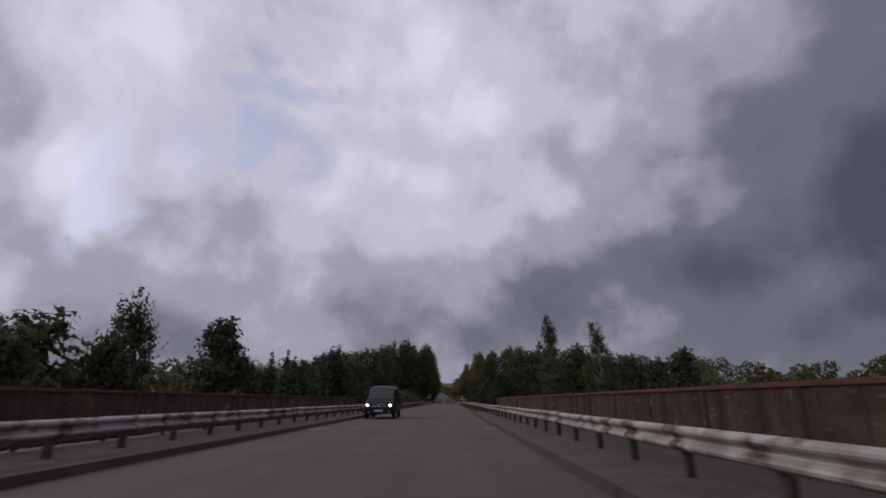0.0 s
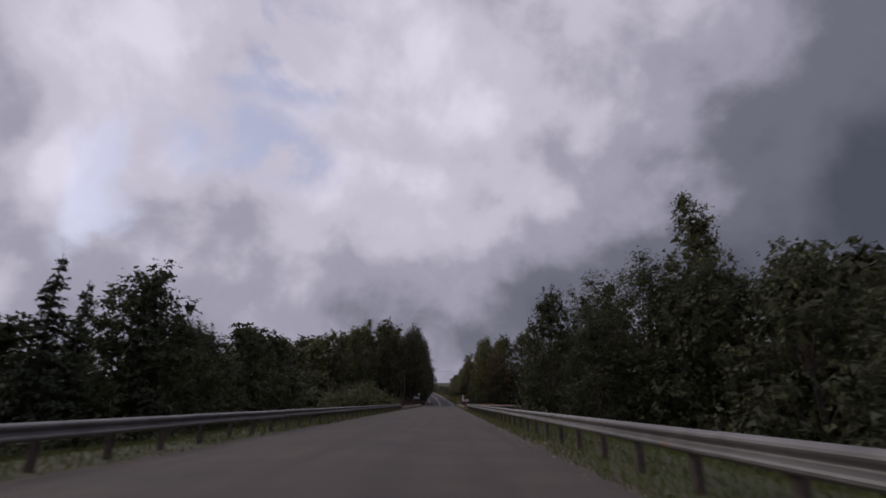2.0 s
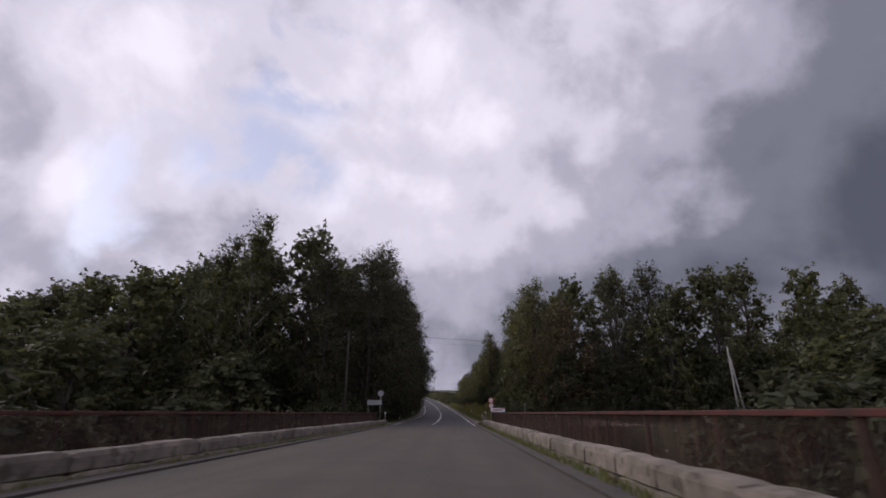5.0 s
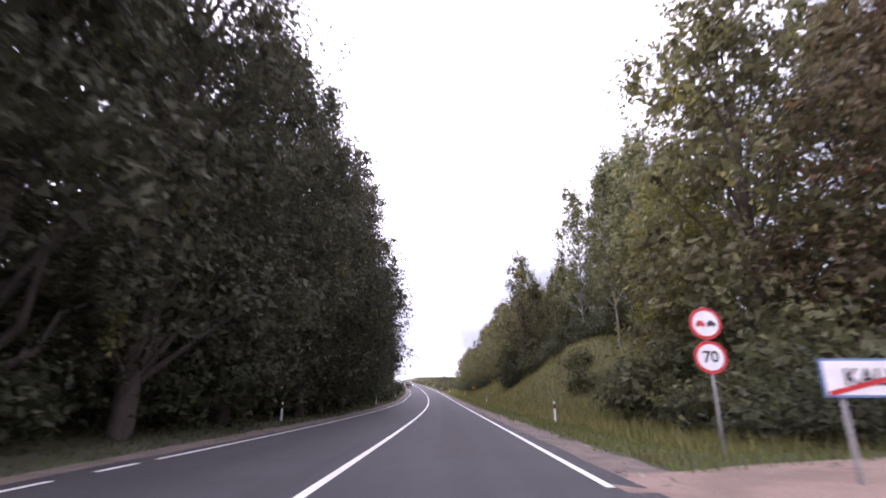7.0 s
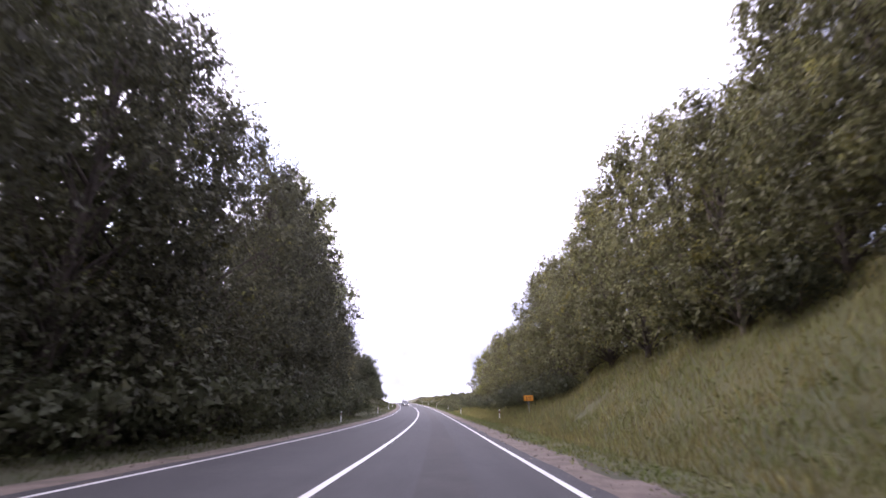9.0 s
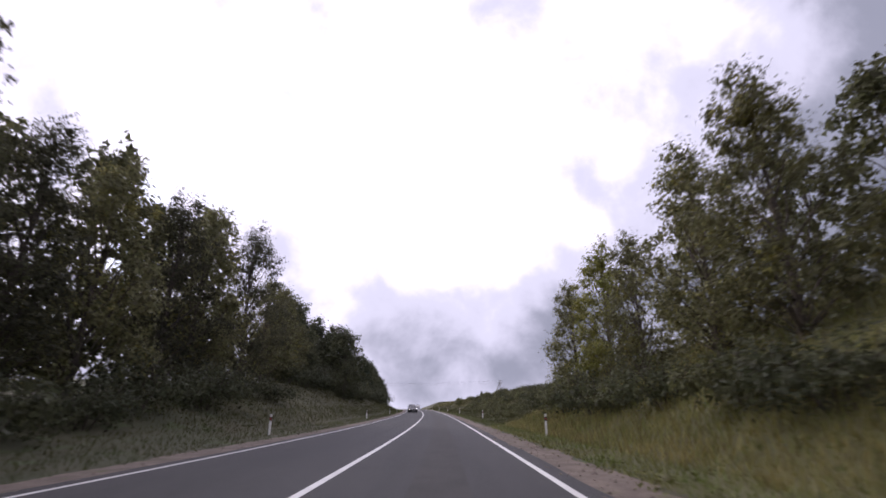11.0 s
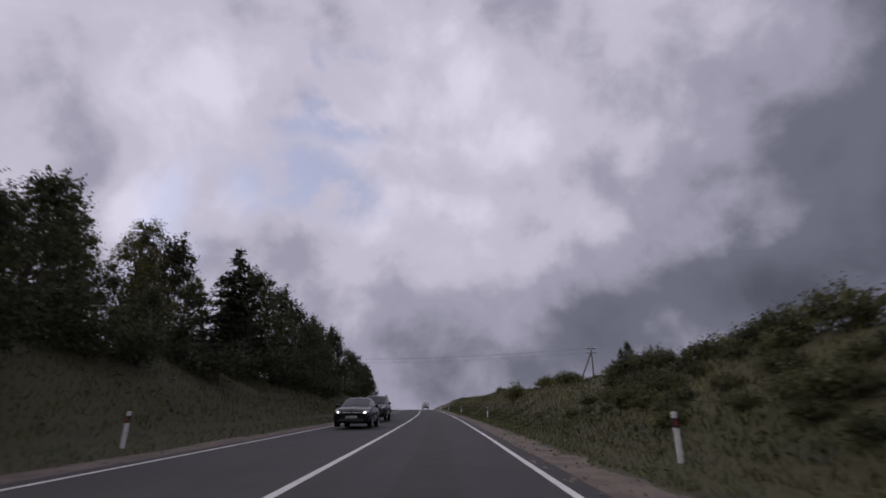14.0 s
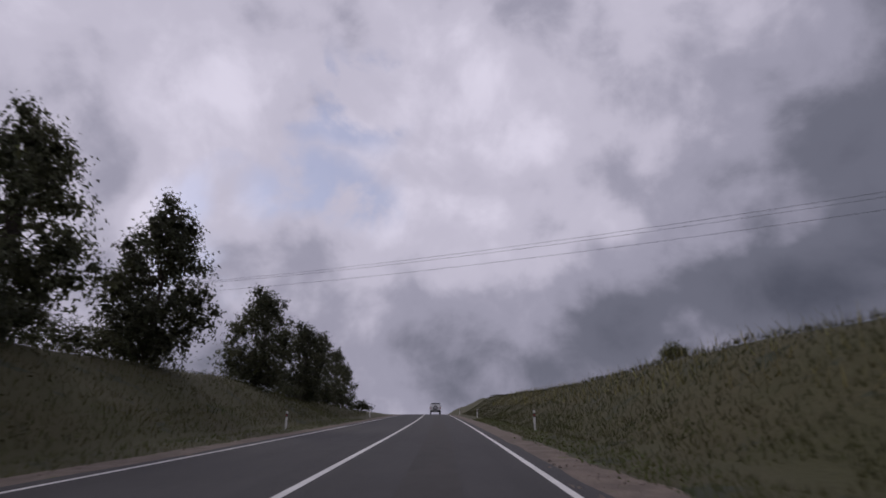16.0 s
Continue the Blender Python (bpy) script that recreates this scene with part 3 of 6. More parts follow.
for k in (-1, 1):
    bm = bmesh.new()
    box(bm, min(k * 4.0, k * 4.6), max(k * 4.0, k * 4.6), -half_2, half_2, -0.3, 0.035, 0.015)
    part("gutter", bm, M["walkway"], bridge_2, "dirty gutter along the wall")

rnd = random.Random(4)


def rough_block(x0, x1, y0, y1, z0, z1, wear, seed):
    """A weathered concrete block: cut into small faces, its skin uneven and its upper edges broken away."""
    bm = bmesh.new()
    nx, ny, nz = 2, max(2, int((y1 - y0) / 0.22)), 3
    cells = {}

    def corner(i, j, k):
        if (i, j, k) not in cells:
            p = Vector((x0 + (x1 - x0) * i / nx, y0 + (y1 - y0) * j / ny, z0 + (z1 - z0) * k / nz))
            q = Vector((noise.noise((p.x * 3 + seed, p.y * 2.3, p.z * 4)), noise.noise((p.x * 3, p.y * 2.3 + seed, p.z * 4 + 9)), noise.noise((p.x * 2 + 5, p.y * 1.7, seed))))
            p += Vector((q.x * wear, q.y * wear * 0.4, q.z * wear * (k / nz)))
            if k == nz and i in (0, nx):
                p += Vector((0.03 if i == 0 else -0.03, 0, -0.02 - 1.6 * wear * max(0.0, q.y)))
            if k == nz and j in (0, ny):
                p.z -= 0.03
            cells[(i, j, k)] = bm.verts.new(p)
        return cells[(i, j, k)]
    for i in range(nx):
        for j in range(ny):
            bm.faces.new((corner(i, j, nz), corner(i + 1, j, nz), corner(i + 1, j + 1, nz), corner(i, j + 1, nz)))
    for k in range(nz):
        for j in range(ny):
            bm.faces.new((corner(0, j, k), corner(0, j, k + 1), corner(0, j + 1, k + 1), corner(0, j + 1, k)))
            bm.faces.new((corner(nx, j + 1, k), corner(nx, j + 1, k + 1), corner(nx, j, k + 1), corner(nx, j, k)))
        for i in range(nx):
            bm.faces.new((corner(i + 1, 0, k), corner(i + 1, 0, k + 1), corner(i, 0, k + 1), corner(i, 0, k)))
            bm.faces.new((corner(i, ny, k), corner(i, ny, k + 1), corner(i + 1, ny, k + 1), corner(i + 1, ny, k)))
    bmesh.ops.recalc_face_normals(bm, faces=bm.faces)
    return bm


for k in (-1, 1):
    wall = base("side_wall", along((BRIDGE_2[0] + BRIDGE_2[1]) / 2), "low weathered concrete bridge wall with broken edges", "wall", "bridge walls", "structure")
    y = -half_2
    while y < half_2 + (0.8 if k < 0 else -1.6):
        n = rnd.uniform(1.6, 2.5)
        lift = rnd.uniform(-0.02, 0.02)
        inner, outer = k * (4.6 + rnd.uniform(-0.02, 0.02)), k * 5.05
        part("block", rough_block(min(inner, outer), max(inner, outer), y, y + n - 0.03, 0.13, 0.47 + lift, 0.018, y + 3 * k), M["concrete"], wall)
        part("footing", rough_block(min(k * 4.52, outer), max(k * 4.52, outer), y, y + n - 0.02, -0.3, 0.12, 0.035, y + 11 * k), M["concrete"], wall)
        y += n
    # the broken end: loose lumps of the wall
    for i in range(7):
        w = rnd.uniform(0.15, 0.32)
        x = k * rnd.uniform(4.5, 5.1)
        part("lump", rough_block(x - w, x + w, y + 0.25 * i - 0.2, y + 0.25 * i + w, -0.12, rnd.uniform(0.20, 0.46) - 0.04 * i, 0.10, 20 + i + 31 * k), M["concrete"], wall, "broken lump of concrete")


def railing(s0, s1, d, foot, top, as_parts, label):
    """Rusty steel railing: posts, top and bottom rail, close vertical bars."""
    e = base("bridge_railing", along((s0 + s1) / 2, d), label, "railing", "bridge railings")
    half = (s1 - s0) / 2
    part("top_rail", box_bm(-0.05, 0.05, -half, half, top - 0.07, top, bevel=0.012), M["rust_red"], e, "red-brown painted top rail")
    part("bottom_rail", box_bm(-0.03, 0.03, -half, half, foot + 0.08, foot + 0.13, bevel=0.008), M["rust"], e)
    stout, flat_half = (0.04, 0.046) if d * d > 36 else (0.026, 0.02)      # close-set flats on the long bridge, slim bars on the short one
    post = part("post", box_bm(-stout, stout, -stout, stout, foot, top - 0.07, bevel=0.01), M["rust"], e)
    post.matrix_basis = Matrix.Translation((0, -half + 0.05, 0))
    n = int(2 * half / 2.5)
    for i in range(1, n + 1):
        same_part(post, e, Matrix.Translation((0, -half + 0.05 + (2 * half - 0.1) * i / n, 0)))
    count = int(2 * half / 0.145)
    ys = [-half + 0.12 + 0.145 * i for i in range(count)]
    first = ys[-as_parts:] if as_parts else []
    rest = ys[:-as_parts] if as_parts else ys
    if first:
        bar = part("bar", box_bm(-0.012, 0.012, -flat_half, flat_half, foot + 0.13, top - 0.07), M["rust"], e)
        bar.matrix_basis = Matrix.Translation((0, first[0], 0))
        for y in first[1:]:
            same_part(bar, e, Matrix.Translation((0, y, 0)) @ Matrix.Rotation(rnd.uniform(-0.12, 0.12), 4, "Z"))
    if rest:
        v, f = [], []
        for y in rest:
            o = len(v)
            v += [(x, y + w, z) for z in (foot + 0.13, top - 0.07) for x, w in ((-0.012, -flat_half), (0.012, -flat_half), (0.012, flat_half), (-0.012, flat_half))]
            f += [(o, o + 1, o + 5, o + 4), (o + 1, o + 2, o + 6, o + 5), (o + 2, o + 3, o + 7, o + 6), (o + 3, o, o + 4, o + 7)]
        ob = new("railing_infill", mesh_from("railing_infill", v, f, M["rust"]))
        ob.parent = e
        tagged(ob, kind="stuff")
    return e


railing(BRIDGE_1[0], 49.5, 6.45, 0.13, 1.32, 260, "rusty steel bridge railing with close vertical bars")
railing(BRIDGE_1[0], 46.0, -6.45, 0.13, 1.32, 0, "rusty steel bridge railing with close vertical bars")
railing(BRIDGE_2[0], 188.4, 5.55, 0.05, 1.12, 290, "rusty brown bridge railing behind the low wall")
railing(BRIDGE_2[0], 190.0, -5.55, 0.05, 1.12, 0, "rusty brown bridge railing behind the low wall")


# ---- guardrails ----
def w_beam(length, mat):
    """A steel beam with two waves, with thickness."""
    outline = [(0.0, 0.155), (-0.035, 0.145), (-0.075, 0.115), (-0.082, 0.085), (-0.07, 0.06), (-0.012, 0.02), (0.0, 0.0),
               (-0.012, -0.02), (-0.07, -0.06), (-0.082, -0.085), (-0.075, -0.115), (-0.035, -0.145), (0.0, -0.155)]
    bm = bmesh.new()
    rows = []
    for y in (0.0, length):
        rows.append([bm.verts.new((x, y, z)) for x, z in outline] + [bm.verts.new((x + 0.008, y, z)) for x, z in outline[::-1]])
    n = len(rows[0])
    for i in range(n):
        bm.faces.new((rows[0][i], rows[0][(i + 1) % n], rows[1][(i + 1) % n], rows[1][i]))
    bm.faces.new(rows[0][::-1]), bm.faces.new(rows[1])
    bmesh.ops.recalc_face_normals(bm, faces=bm.faces)
    return bm


def guardrail(s0, s1, d, ground_h, mid, spacing, mat, label):
    e = base("guardrail", along(s0, d), label, "guardrail", "guardrails")
    k = 1 if d > 0 else -1
    flip = Matrix.Identity(4) if d > 0 else Matrix.Diagonal((-1, 1, 1, 1))
    beam = part("beam", w_beam(4.06, mat), mat, e)
    beam.matrix_basis = Matrix.Translation((-0.07 * k, 0, mid)) @ flip
    for i in range(1, int((s1 - s0) / 4.0)):
        same_part(beam, e, Matrix.Translation((-0.07 * k - 0.004 * k * (i % 2), 4.0 * i, mid + rnd.uniform(-0.008, 0.008))) @ flip)
    post = part("post", box_bm(-0.05, 0.06, -0.06, 0.06, ground_h - 0.3, mid + 0.10, bevel=0.008), M["post_steel"], e)
    post.matrix_basis = Matrix.Translation((0.06 * k, 1.0, 0))
    for i in range(1, int((s1 - s0) / spacing)):
        same_part(post, e, Matrix.Translation((0.06 * k, 1.0 + spacing * i, rnd.uniform(-0.01, 0.01))) @ Matrix.Rotation(rnd.uniform(-0.05, 0.05), 4, "Z"))


guardrail(-26.0, 48.0, 4.95, 0.13, 0.62, 2.0, M["rail_paint"], "guardrail with flaking white paint and rust")
guardrail(-26.0, 48.0, -4.95, 0.13, 0.62, 2.0, M["rail_paint"], "guardrail with flaking white paint and rust")
guardrail(46.0, 134.0, 5.1, -0.1, 0.60, 2.0, M["rail_steel"], "grey galvanised guardrail over a grass verge")
guardrail(46.0, 134.0, -5.1, -0.1, 0.60, 2.0, M["rail_steel"], "grey galvanised guardrail over a grass verge")


# ---- signs, posts, poles ----
def writing(text, size, mat, parent, m, name="lettering"):
    cu = bpy.data.curves.new(name, "FONT")
    cu.body, cu.size, cu.align_x, cu.align_y, cu.extrude = text, size, "CENTER", "CENTER", 0.002
    cu.offset = 0.006
    tmp = bpy.data.objects.new(name, cu)
    me = bpy.data.meshes.new_from_object(tmp)
    bpy.data.objects.remove(tmp)
    me.materials.clear()
    me.materials.append(mat)
    ob = new(name, me)
    ob.parent = parent
    ob.matrix_basis = m
    return ob


FACE = Matrix.Rotation(radians(90), 4, "X")       # text stands up and faces back along the road (-y)
# two round signs on one post
signs = base("road_sign", along(205.7, 6.75, land(205.7, 6.75) - 0.0), "two round red-rimmed traffic signs on a grey post", "road sign")
part("post", tube_bm((0, 0.05, -0.3), (0, 0.05, 2.78), 0.035), M["pole_grey"], signs, smooth=True)
for z, name in ((2.44, "overtaking_plate"), (1.79, "speed_plate")):
    pl = part(name, disc_bm(0.315, 0.0, 0.012, m=Matrix.Translation((0, 0, z))), M["red"], signs, "round plate with a red rim")
    part("face", disc_bm(0.25, -0.006, 0.001, m=Matrix.Translation((0, 0, z))), M["white_paint"], pl, "white face")
    if name == "speed_plate":
        writing("70", 0.30, M["black"], pl, Matrix.Translation((0, -0.009, z)) @ FACE)
    else:
        for x, mat in ((-0.105, M["red"]), (0.105, M["black"])):
            bm = bmesh.new()
            box(bm, x - 0.085, x + 0.085, -0.012, -0.006, z - 0.045, z + 0.015, 0.004)
            box(bm, x - 0.05, x + 0.05, -0.012, -0.006, z + 0.012, z + 0.055, 0.004)
            for w in (-0.05, 0.05):
                box(bm, x + w - 0.02, x + w + 0.02, -0.012, -0.006, z - 0.065, z - 0.04)
            part("car_symbol", bm, mat, pl)
# end of town
town = base("town_sign", along(202.5, 7.3, land(202.5, 7.3) - 0.42), "white end-of-town sign crossed by a red bar on two posts", "road sign")
for x in (-0.62, 0.62):
    part("post", tube_bm((x, 0.05, -0.3), (x, 0.05, 1.85), 0.032), M["pole_grey"], town, smooth=True)
part("panel", box_bm(-0.86, 0.86, -0.01, 0.02, 1.42, 1.90, bevel=0.008), M["blue_edge"], town)
part("face", box_bm(-0.83, 0.83, -0.016, -0.009, 1.45, 1.87), M["white_paint"], town)
writing("KAUNAS", 0.30, M["black"], town, Matrix.Translation((0, -0.021, 1.66)) @ FACE)
part("red_bar", box_bm(-0.84, 0.84, -0.026, -0.0225, -0.03, 0.03, m=Matrix.Translation((0, 0, 1.66)) @ Matrix.Rotation(radians(-13.5), 4, "Y")), M["red"], town)
# backs of the signs for the other direction
backs = base("road_sign", along(191.3, -5.35, -0.05), "grey backs of a round sign and a long board", "road sign")
part("post", tube_bm((0, 0, -0.3), (0, 0, 3.2), 0.027), M["pole_grey"], backs, smooth=True)
part("post", tube_bm((-1.2, 0, -0.3), (-1.2, 0, 2.4), 0.027), M["pole_grey"], backs, smooth=True)
part("round_back", disc_bm(0.30, 0.04, 0.055, m=Matrix.Translation((0, 0, 2.97))), M["grey_back"], backs)
part("board_back", box_bm(-1.32, 0.13, 0.04, 0.06, 1.88, 2.34, bevel=0.006), M["grey_back"], backs)
# small orange plate further up
plate_sign = base("road_sign", along(287, 8.1, land(287, 8.1) - 0.5), "small orange plate on a thin post in the grass", "road sign")
part("post", tube_bm((0, 0.03, -0.3), (0, 0.03, 1.75), 0.028), M["pole_grey"], plate_sign, smooth=True)
part("panel", box_bm(-0.32, 0.32, -0.01, 0.012, 1.42, 1.78, bevel=0.006), M["orange"], plate_sign)
for x, z in ((-0.14, 1.66), (0.02, 1.66), (0.15, 1.66), (-0.1, 1.53), (0.08, 1.53)):
    part("dark_bar", box_bm(x - 0.05, x + 0.05, -0.014, -0.0105, z - 0.03, z + 0.03), M["black"], plate_sign)
# guard post at the bridge's end with a grey board
guard = base("guard_post", along(190.0, 5.0, 0.0), "weathered pale-topped concrete guard post with a grey board", "post")
part("shaft", box_bm(-0.055, 0.055, -0.055, 0.055, -0.3, 1.1, bevel=0.015, m=Matrix.Rotation(radians(1.5), 4, "Y")), M["concrete"], guard)
part("cap", box_bm(-0.058, 0.058, -0.058, 0.058, 1.06, 1.18, bevel=0.012, m=Matrix.Rotation(radians(1.5), 4, "Y")), M["white_paint"], guard)
part("board", box_bm(-0.19, -0.08, -0.02, 0.02, 0.18, 0.80, bevel=0.006), M["grey_back"], guard)
part("bracket", box_bm(-0.19, 0.08, -0.09, -0.075, 0.78, 0.80), M["post_steel"], guard)
left_guard = base("guard_post", along(192.2, -4.95, 0.12), "white-topped concrete guard post at the bridge end", "post")
part("shaft", box_bm(-0.05, 0.05, -0.05, 0.05, -0.3, 0.95, bevel=0.015), M["concrete"], left_guard)
part("cap", box_bm(-0.053, 0.053, -0.053, 0.053, 0.84, 0.98, bevel=0.012), M["white_paint"], left_guard)
thin = base("marker_pole", along(199.5, 10.1, 0.0), "thin pale marker pole beside the side road", "pole")
part("pole", tube_bm((0, 0, -0.4), (0.05, 0, 2.05), 0.035, 0.03), M["pole_grey"], thin, smooth=True)

# delineator posts
dp = base("delineator_post", along(218.5, 6.35, land(218.5, 6.35)), "white plastic delineator post with a black band and red reflector", "delineator", "delineator posts")
part("shaft", box_bm(-0.046, 0.046, -0.03, 0.03, -0.3, 0.62, bevel=0.012), M["white_paint"], dp)
part("band", box_bm(-0.048, 0.048, -0.032, 0.032, 0.62, 0.80, bevel=0.010), M["black"], dp, "black band")
part("tip", box_bm(-0.046, 0.046, -0.03, 0.03, 0.80, 0.92, bevel=0.012), M["white_paint"], dp)
part("reflector", box_bm(-0.016, 0.016, -0.037, -0.031, 0.66, 0.76), M["red"], dp, "red reflector")
for i, (s, d) in enumerate(((257.5, 7.0), (295.5, 7.2), (331, 6.5), (366, 6.9), (402, 6.6), (437.5, 6.5), (473, 6.5), (508, 6.5), (543, 6.5))):
    copy_thing(dp, along(s, d, land(s, d), turn=(-2, 3, 1, -3, 2, 0, 2, -1, 0)[i]))
for s in (221, 258.5, 297, 333, 368, 406, 441, 476, 511):
    copy_thing(dp, along(s, -6.3, land(s, -6.3)))


# utility poles and wires
def pole(s, d, top, mat, label, brace=0.0, arm=0.0):
    ground_h = land(s, d)
    e = base("utility_pole", along(s, d, ground_h), label, "utility pole", "utility poles")
    h = top - ground_h
    part("shaft", tube_bm((0, 0, -0.5), (0, 0, h), 0.13, 0.09, 10), mat, e, smooth=True)
    if brace:
        part("brace", tube_bm((brace, 0, -0.4), (0.1 if brace > 0 else -0.1, 0, h * 0.86), 0.12, 0.09, 8), mat, e, smooth=True)
    if arm:
        for z in (h - 0.15, h - 0.75):
            part("crossarm", box_bm(-arm, arm, -0.05, 0.05, z - 0.05, z + 0.05, bevel=0.01), mat, e)
            for x in (-arm + 0.08, arm - 0.08):
                part("insulator", tube_bm((x, 0, z + 0.05), (x, 0, z + 0.2), 0.035, 0.02, 8), M["white_paint"], e)
    return e


pole(201, 35.2, 8.6, M["pole_grey"], "concrete utility pole with a slanting brace", brace=0.9)
pole(211, 33.5, 12.0, M["pole_grey"], "concrete utility pole at the edge of the wood", arm=0.7)
pole(462, 24.4, 9.0, M["pole_wood"], "weathered power pole with a slanting brace and crossarms", brace=-2.4, arm=0.75)
pole(485, -30.0, 9.5, M["pole_wood"], "weathered power pole with crossarms", arm=0.75)
pole(194.1, -9.5, 9.6, M["bark"], "weathered wooden pole in front of the wood", arm=0.55)


def wire(a, b, sag, radius=0.007):
    a, b = Vector(a), Vector(b)
    bm = bmesh.new()
    side = (b - a).cross(Vector((0, 0, 1))).normalized()
    last = None
    for i in range(25):
        t = i / 24
        p = a.lerp(b, t) - Vector((0, 0, 4 * sag * t * (1 - t)))
        ring = [bm.verts.new(p + side * radius * math.cos(q) + Vector((0, 0, radius * math.sin(q)))) for q in (0.0, 1.257, 2.513, 3.770, 5.027)]
        if last:
            for j in range(5):
                bm.faces.new((last[j], last[(j + 1) % 5], ring[(j + 1) % 5], ring[j]))
        last = ring
    ob = linked("overhead_wire", bm, M["wire"])
    return tagged(ob, "thin dark overhead wire crossing above the road", "wire", "overhead wires")


for k in (-0.6, 0.6):
    wire(at(462, 24.4 + k, 8.95), at(485, -30 + k, 9.5), 0.9)
    wire(at(201, 35.2 + k * 0.4, 8.5), at(194.1, -9.5 + k * 0.6, 9.6), 0.5)
wire(at(462, 24.4, 8.35), at(485, -30, 8.9), 0.9)
wire(at(201, 35.2, 8.0), at(194.1, -9.5, 9.0), 0.5)


# ---- vehicles ----
def car_section(st):
    """Half a cross-section, from the middle of the floor over sill, door, waist and roof edge to the middle of the roof."""
    y, zb, zw, zt, wl, wm, ww, wt = st
    return [Vector((x, y, z)) for x, z in ((0.0, zb), (wl * 0.85, zb), (wl, zb + 0.10), (wm, zb + 0.42 * (zw - zb)), (wm, zb + 0.74 * (zw - zb)), (ww, zw),
                                           (wt + 0.12 * (ww - wt), zt - 0.14 * (zt - zw)), (wt - 0.11, zt - 0.012), (0.0, zt + 0.02))]


def car_surface(stations, y, u):
    """The point of a car's skin at length y and step u of its cross-section (0 to 8)."""
    for a, b in zip(stations, stations[1:]):
        if a[0] <= y <= b[0]:
            break
    t = min(1.0, max(0.0, (y - a[0]) / (b[0] - a[0])))
    pts = [p.lerp(q, t) for p, q in zip(car_section(a), car_section(b))]
    k = min(7, int(u))
    return pts[k].lerp(pts[k + 1], u - k)


def car_shell(stations):
    bm = bmesh.new()
    rings = []
    for st in stations:
        half = car_section(st)
        rings.append([bm.verts.new(p) for p in half] + [bm.verts.new((-p.x, p.y, p.z)) for p in half[-2:0:-1]])
    n = len(rings[0])
    for a, b in zip(rings, rings[1:]):
        for i in range(n):
            bm.faces.new((a[i], a[(i + 1) % n], b[(i + 1) % n], b[i]))
    bm.faces.new(rings[0]), bm.faces.new(rings[-1][::-1])
    bmesh.ops.recalc_face_normals(bm, faces=bm.faces)
    return bm


def car_pane(stations, name, parent, corner, out, nu=4, nv=6):
    """Glass that follows the skin: corner(p, q) gives (y, u, side) for p, q in 0 to 1; out: the way in which it stands proud."""
    bm = bmesh.new()
    sheets = []
    for lift in (0.010, 0.002):
        sheet = []
        for i in range(nu + 1):
            line = []
            for k in range(nv + 1):
                y, u, side = corner(i / nu, k / nv)
                p = car_surface(stations, y, u)
                p.x *= side
                line.append(bm.verts.new(p + Vector((out[0] * (1 if p.x > 0 else -1), out[1], out[2])) * lift))
            sheet.append(line)
        sheets.append(sheet)
    for sheet in sheets:
        for i in range(nu):
            for k in range(nv):
                bm.faces.new((sheet[i][k], sheet[i + 1][k], sheet[i + 1][k + 1], sheet[i][k + 1]))
    bmesh.ops.recalc_face_normals(bm, faces=bm.faces)
    return part(name, bm, M["car_glass"], parent, "dark tinted glass", smooth=True)


def panel(points, thick, mat, name, parent, label=""):
    """A thin pane through the given corners."""
    bm = bmesh.new()
    vs = [Vector(p) for p in points]
    nrm = (vs[1] - vs[0]).cross(vs[2] - vs[0]).normalized()
    a = [bm.verts.new(v) for v in vs]
    b = [bm.verts.new(v - nrm * thick) for v in vs]
    bm.faces.new(a), bm.faces.new(b[::-1])
    for i in range(len(a)):
        bm.faces.new((a[i], b[i], b[(i + 1) % len(a)], a[(i + 1) % len(a)]))
    bmesh.ops.recalc_face_normals(bm, faces=bm.faces)
    return part(name, bm, mat, parent, label)


def blob(c, r, mat, name, parent, label="", m=None):
    bm = bmesh.new()
    bmesh.ops.create_uvsphere(bm, u_segments=16, v_segments=10, radius=1.0)
    bm.transform(Matrix.Translation(c) @ (m or Matrix.Identity(4)) @ Matrix.Diagonal((*r, 1)))
    return part(name, bm, mat, parent, label, smooth=True)


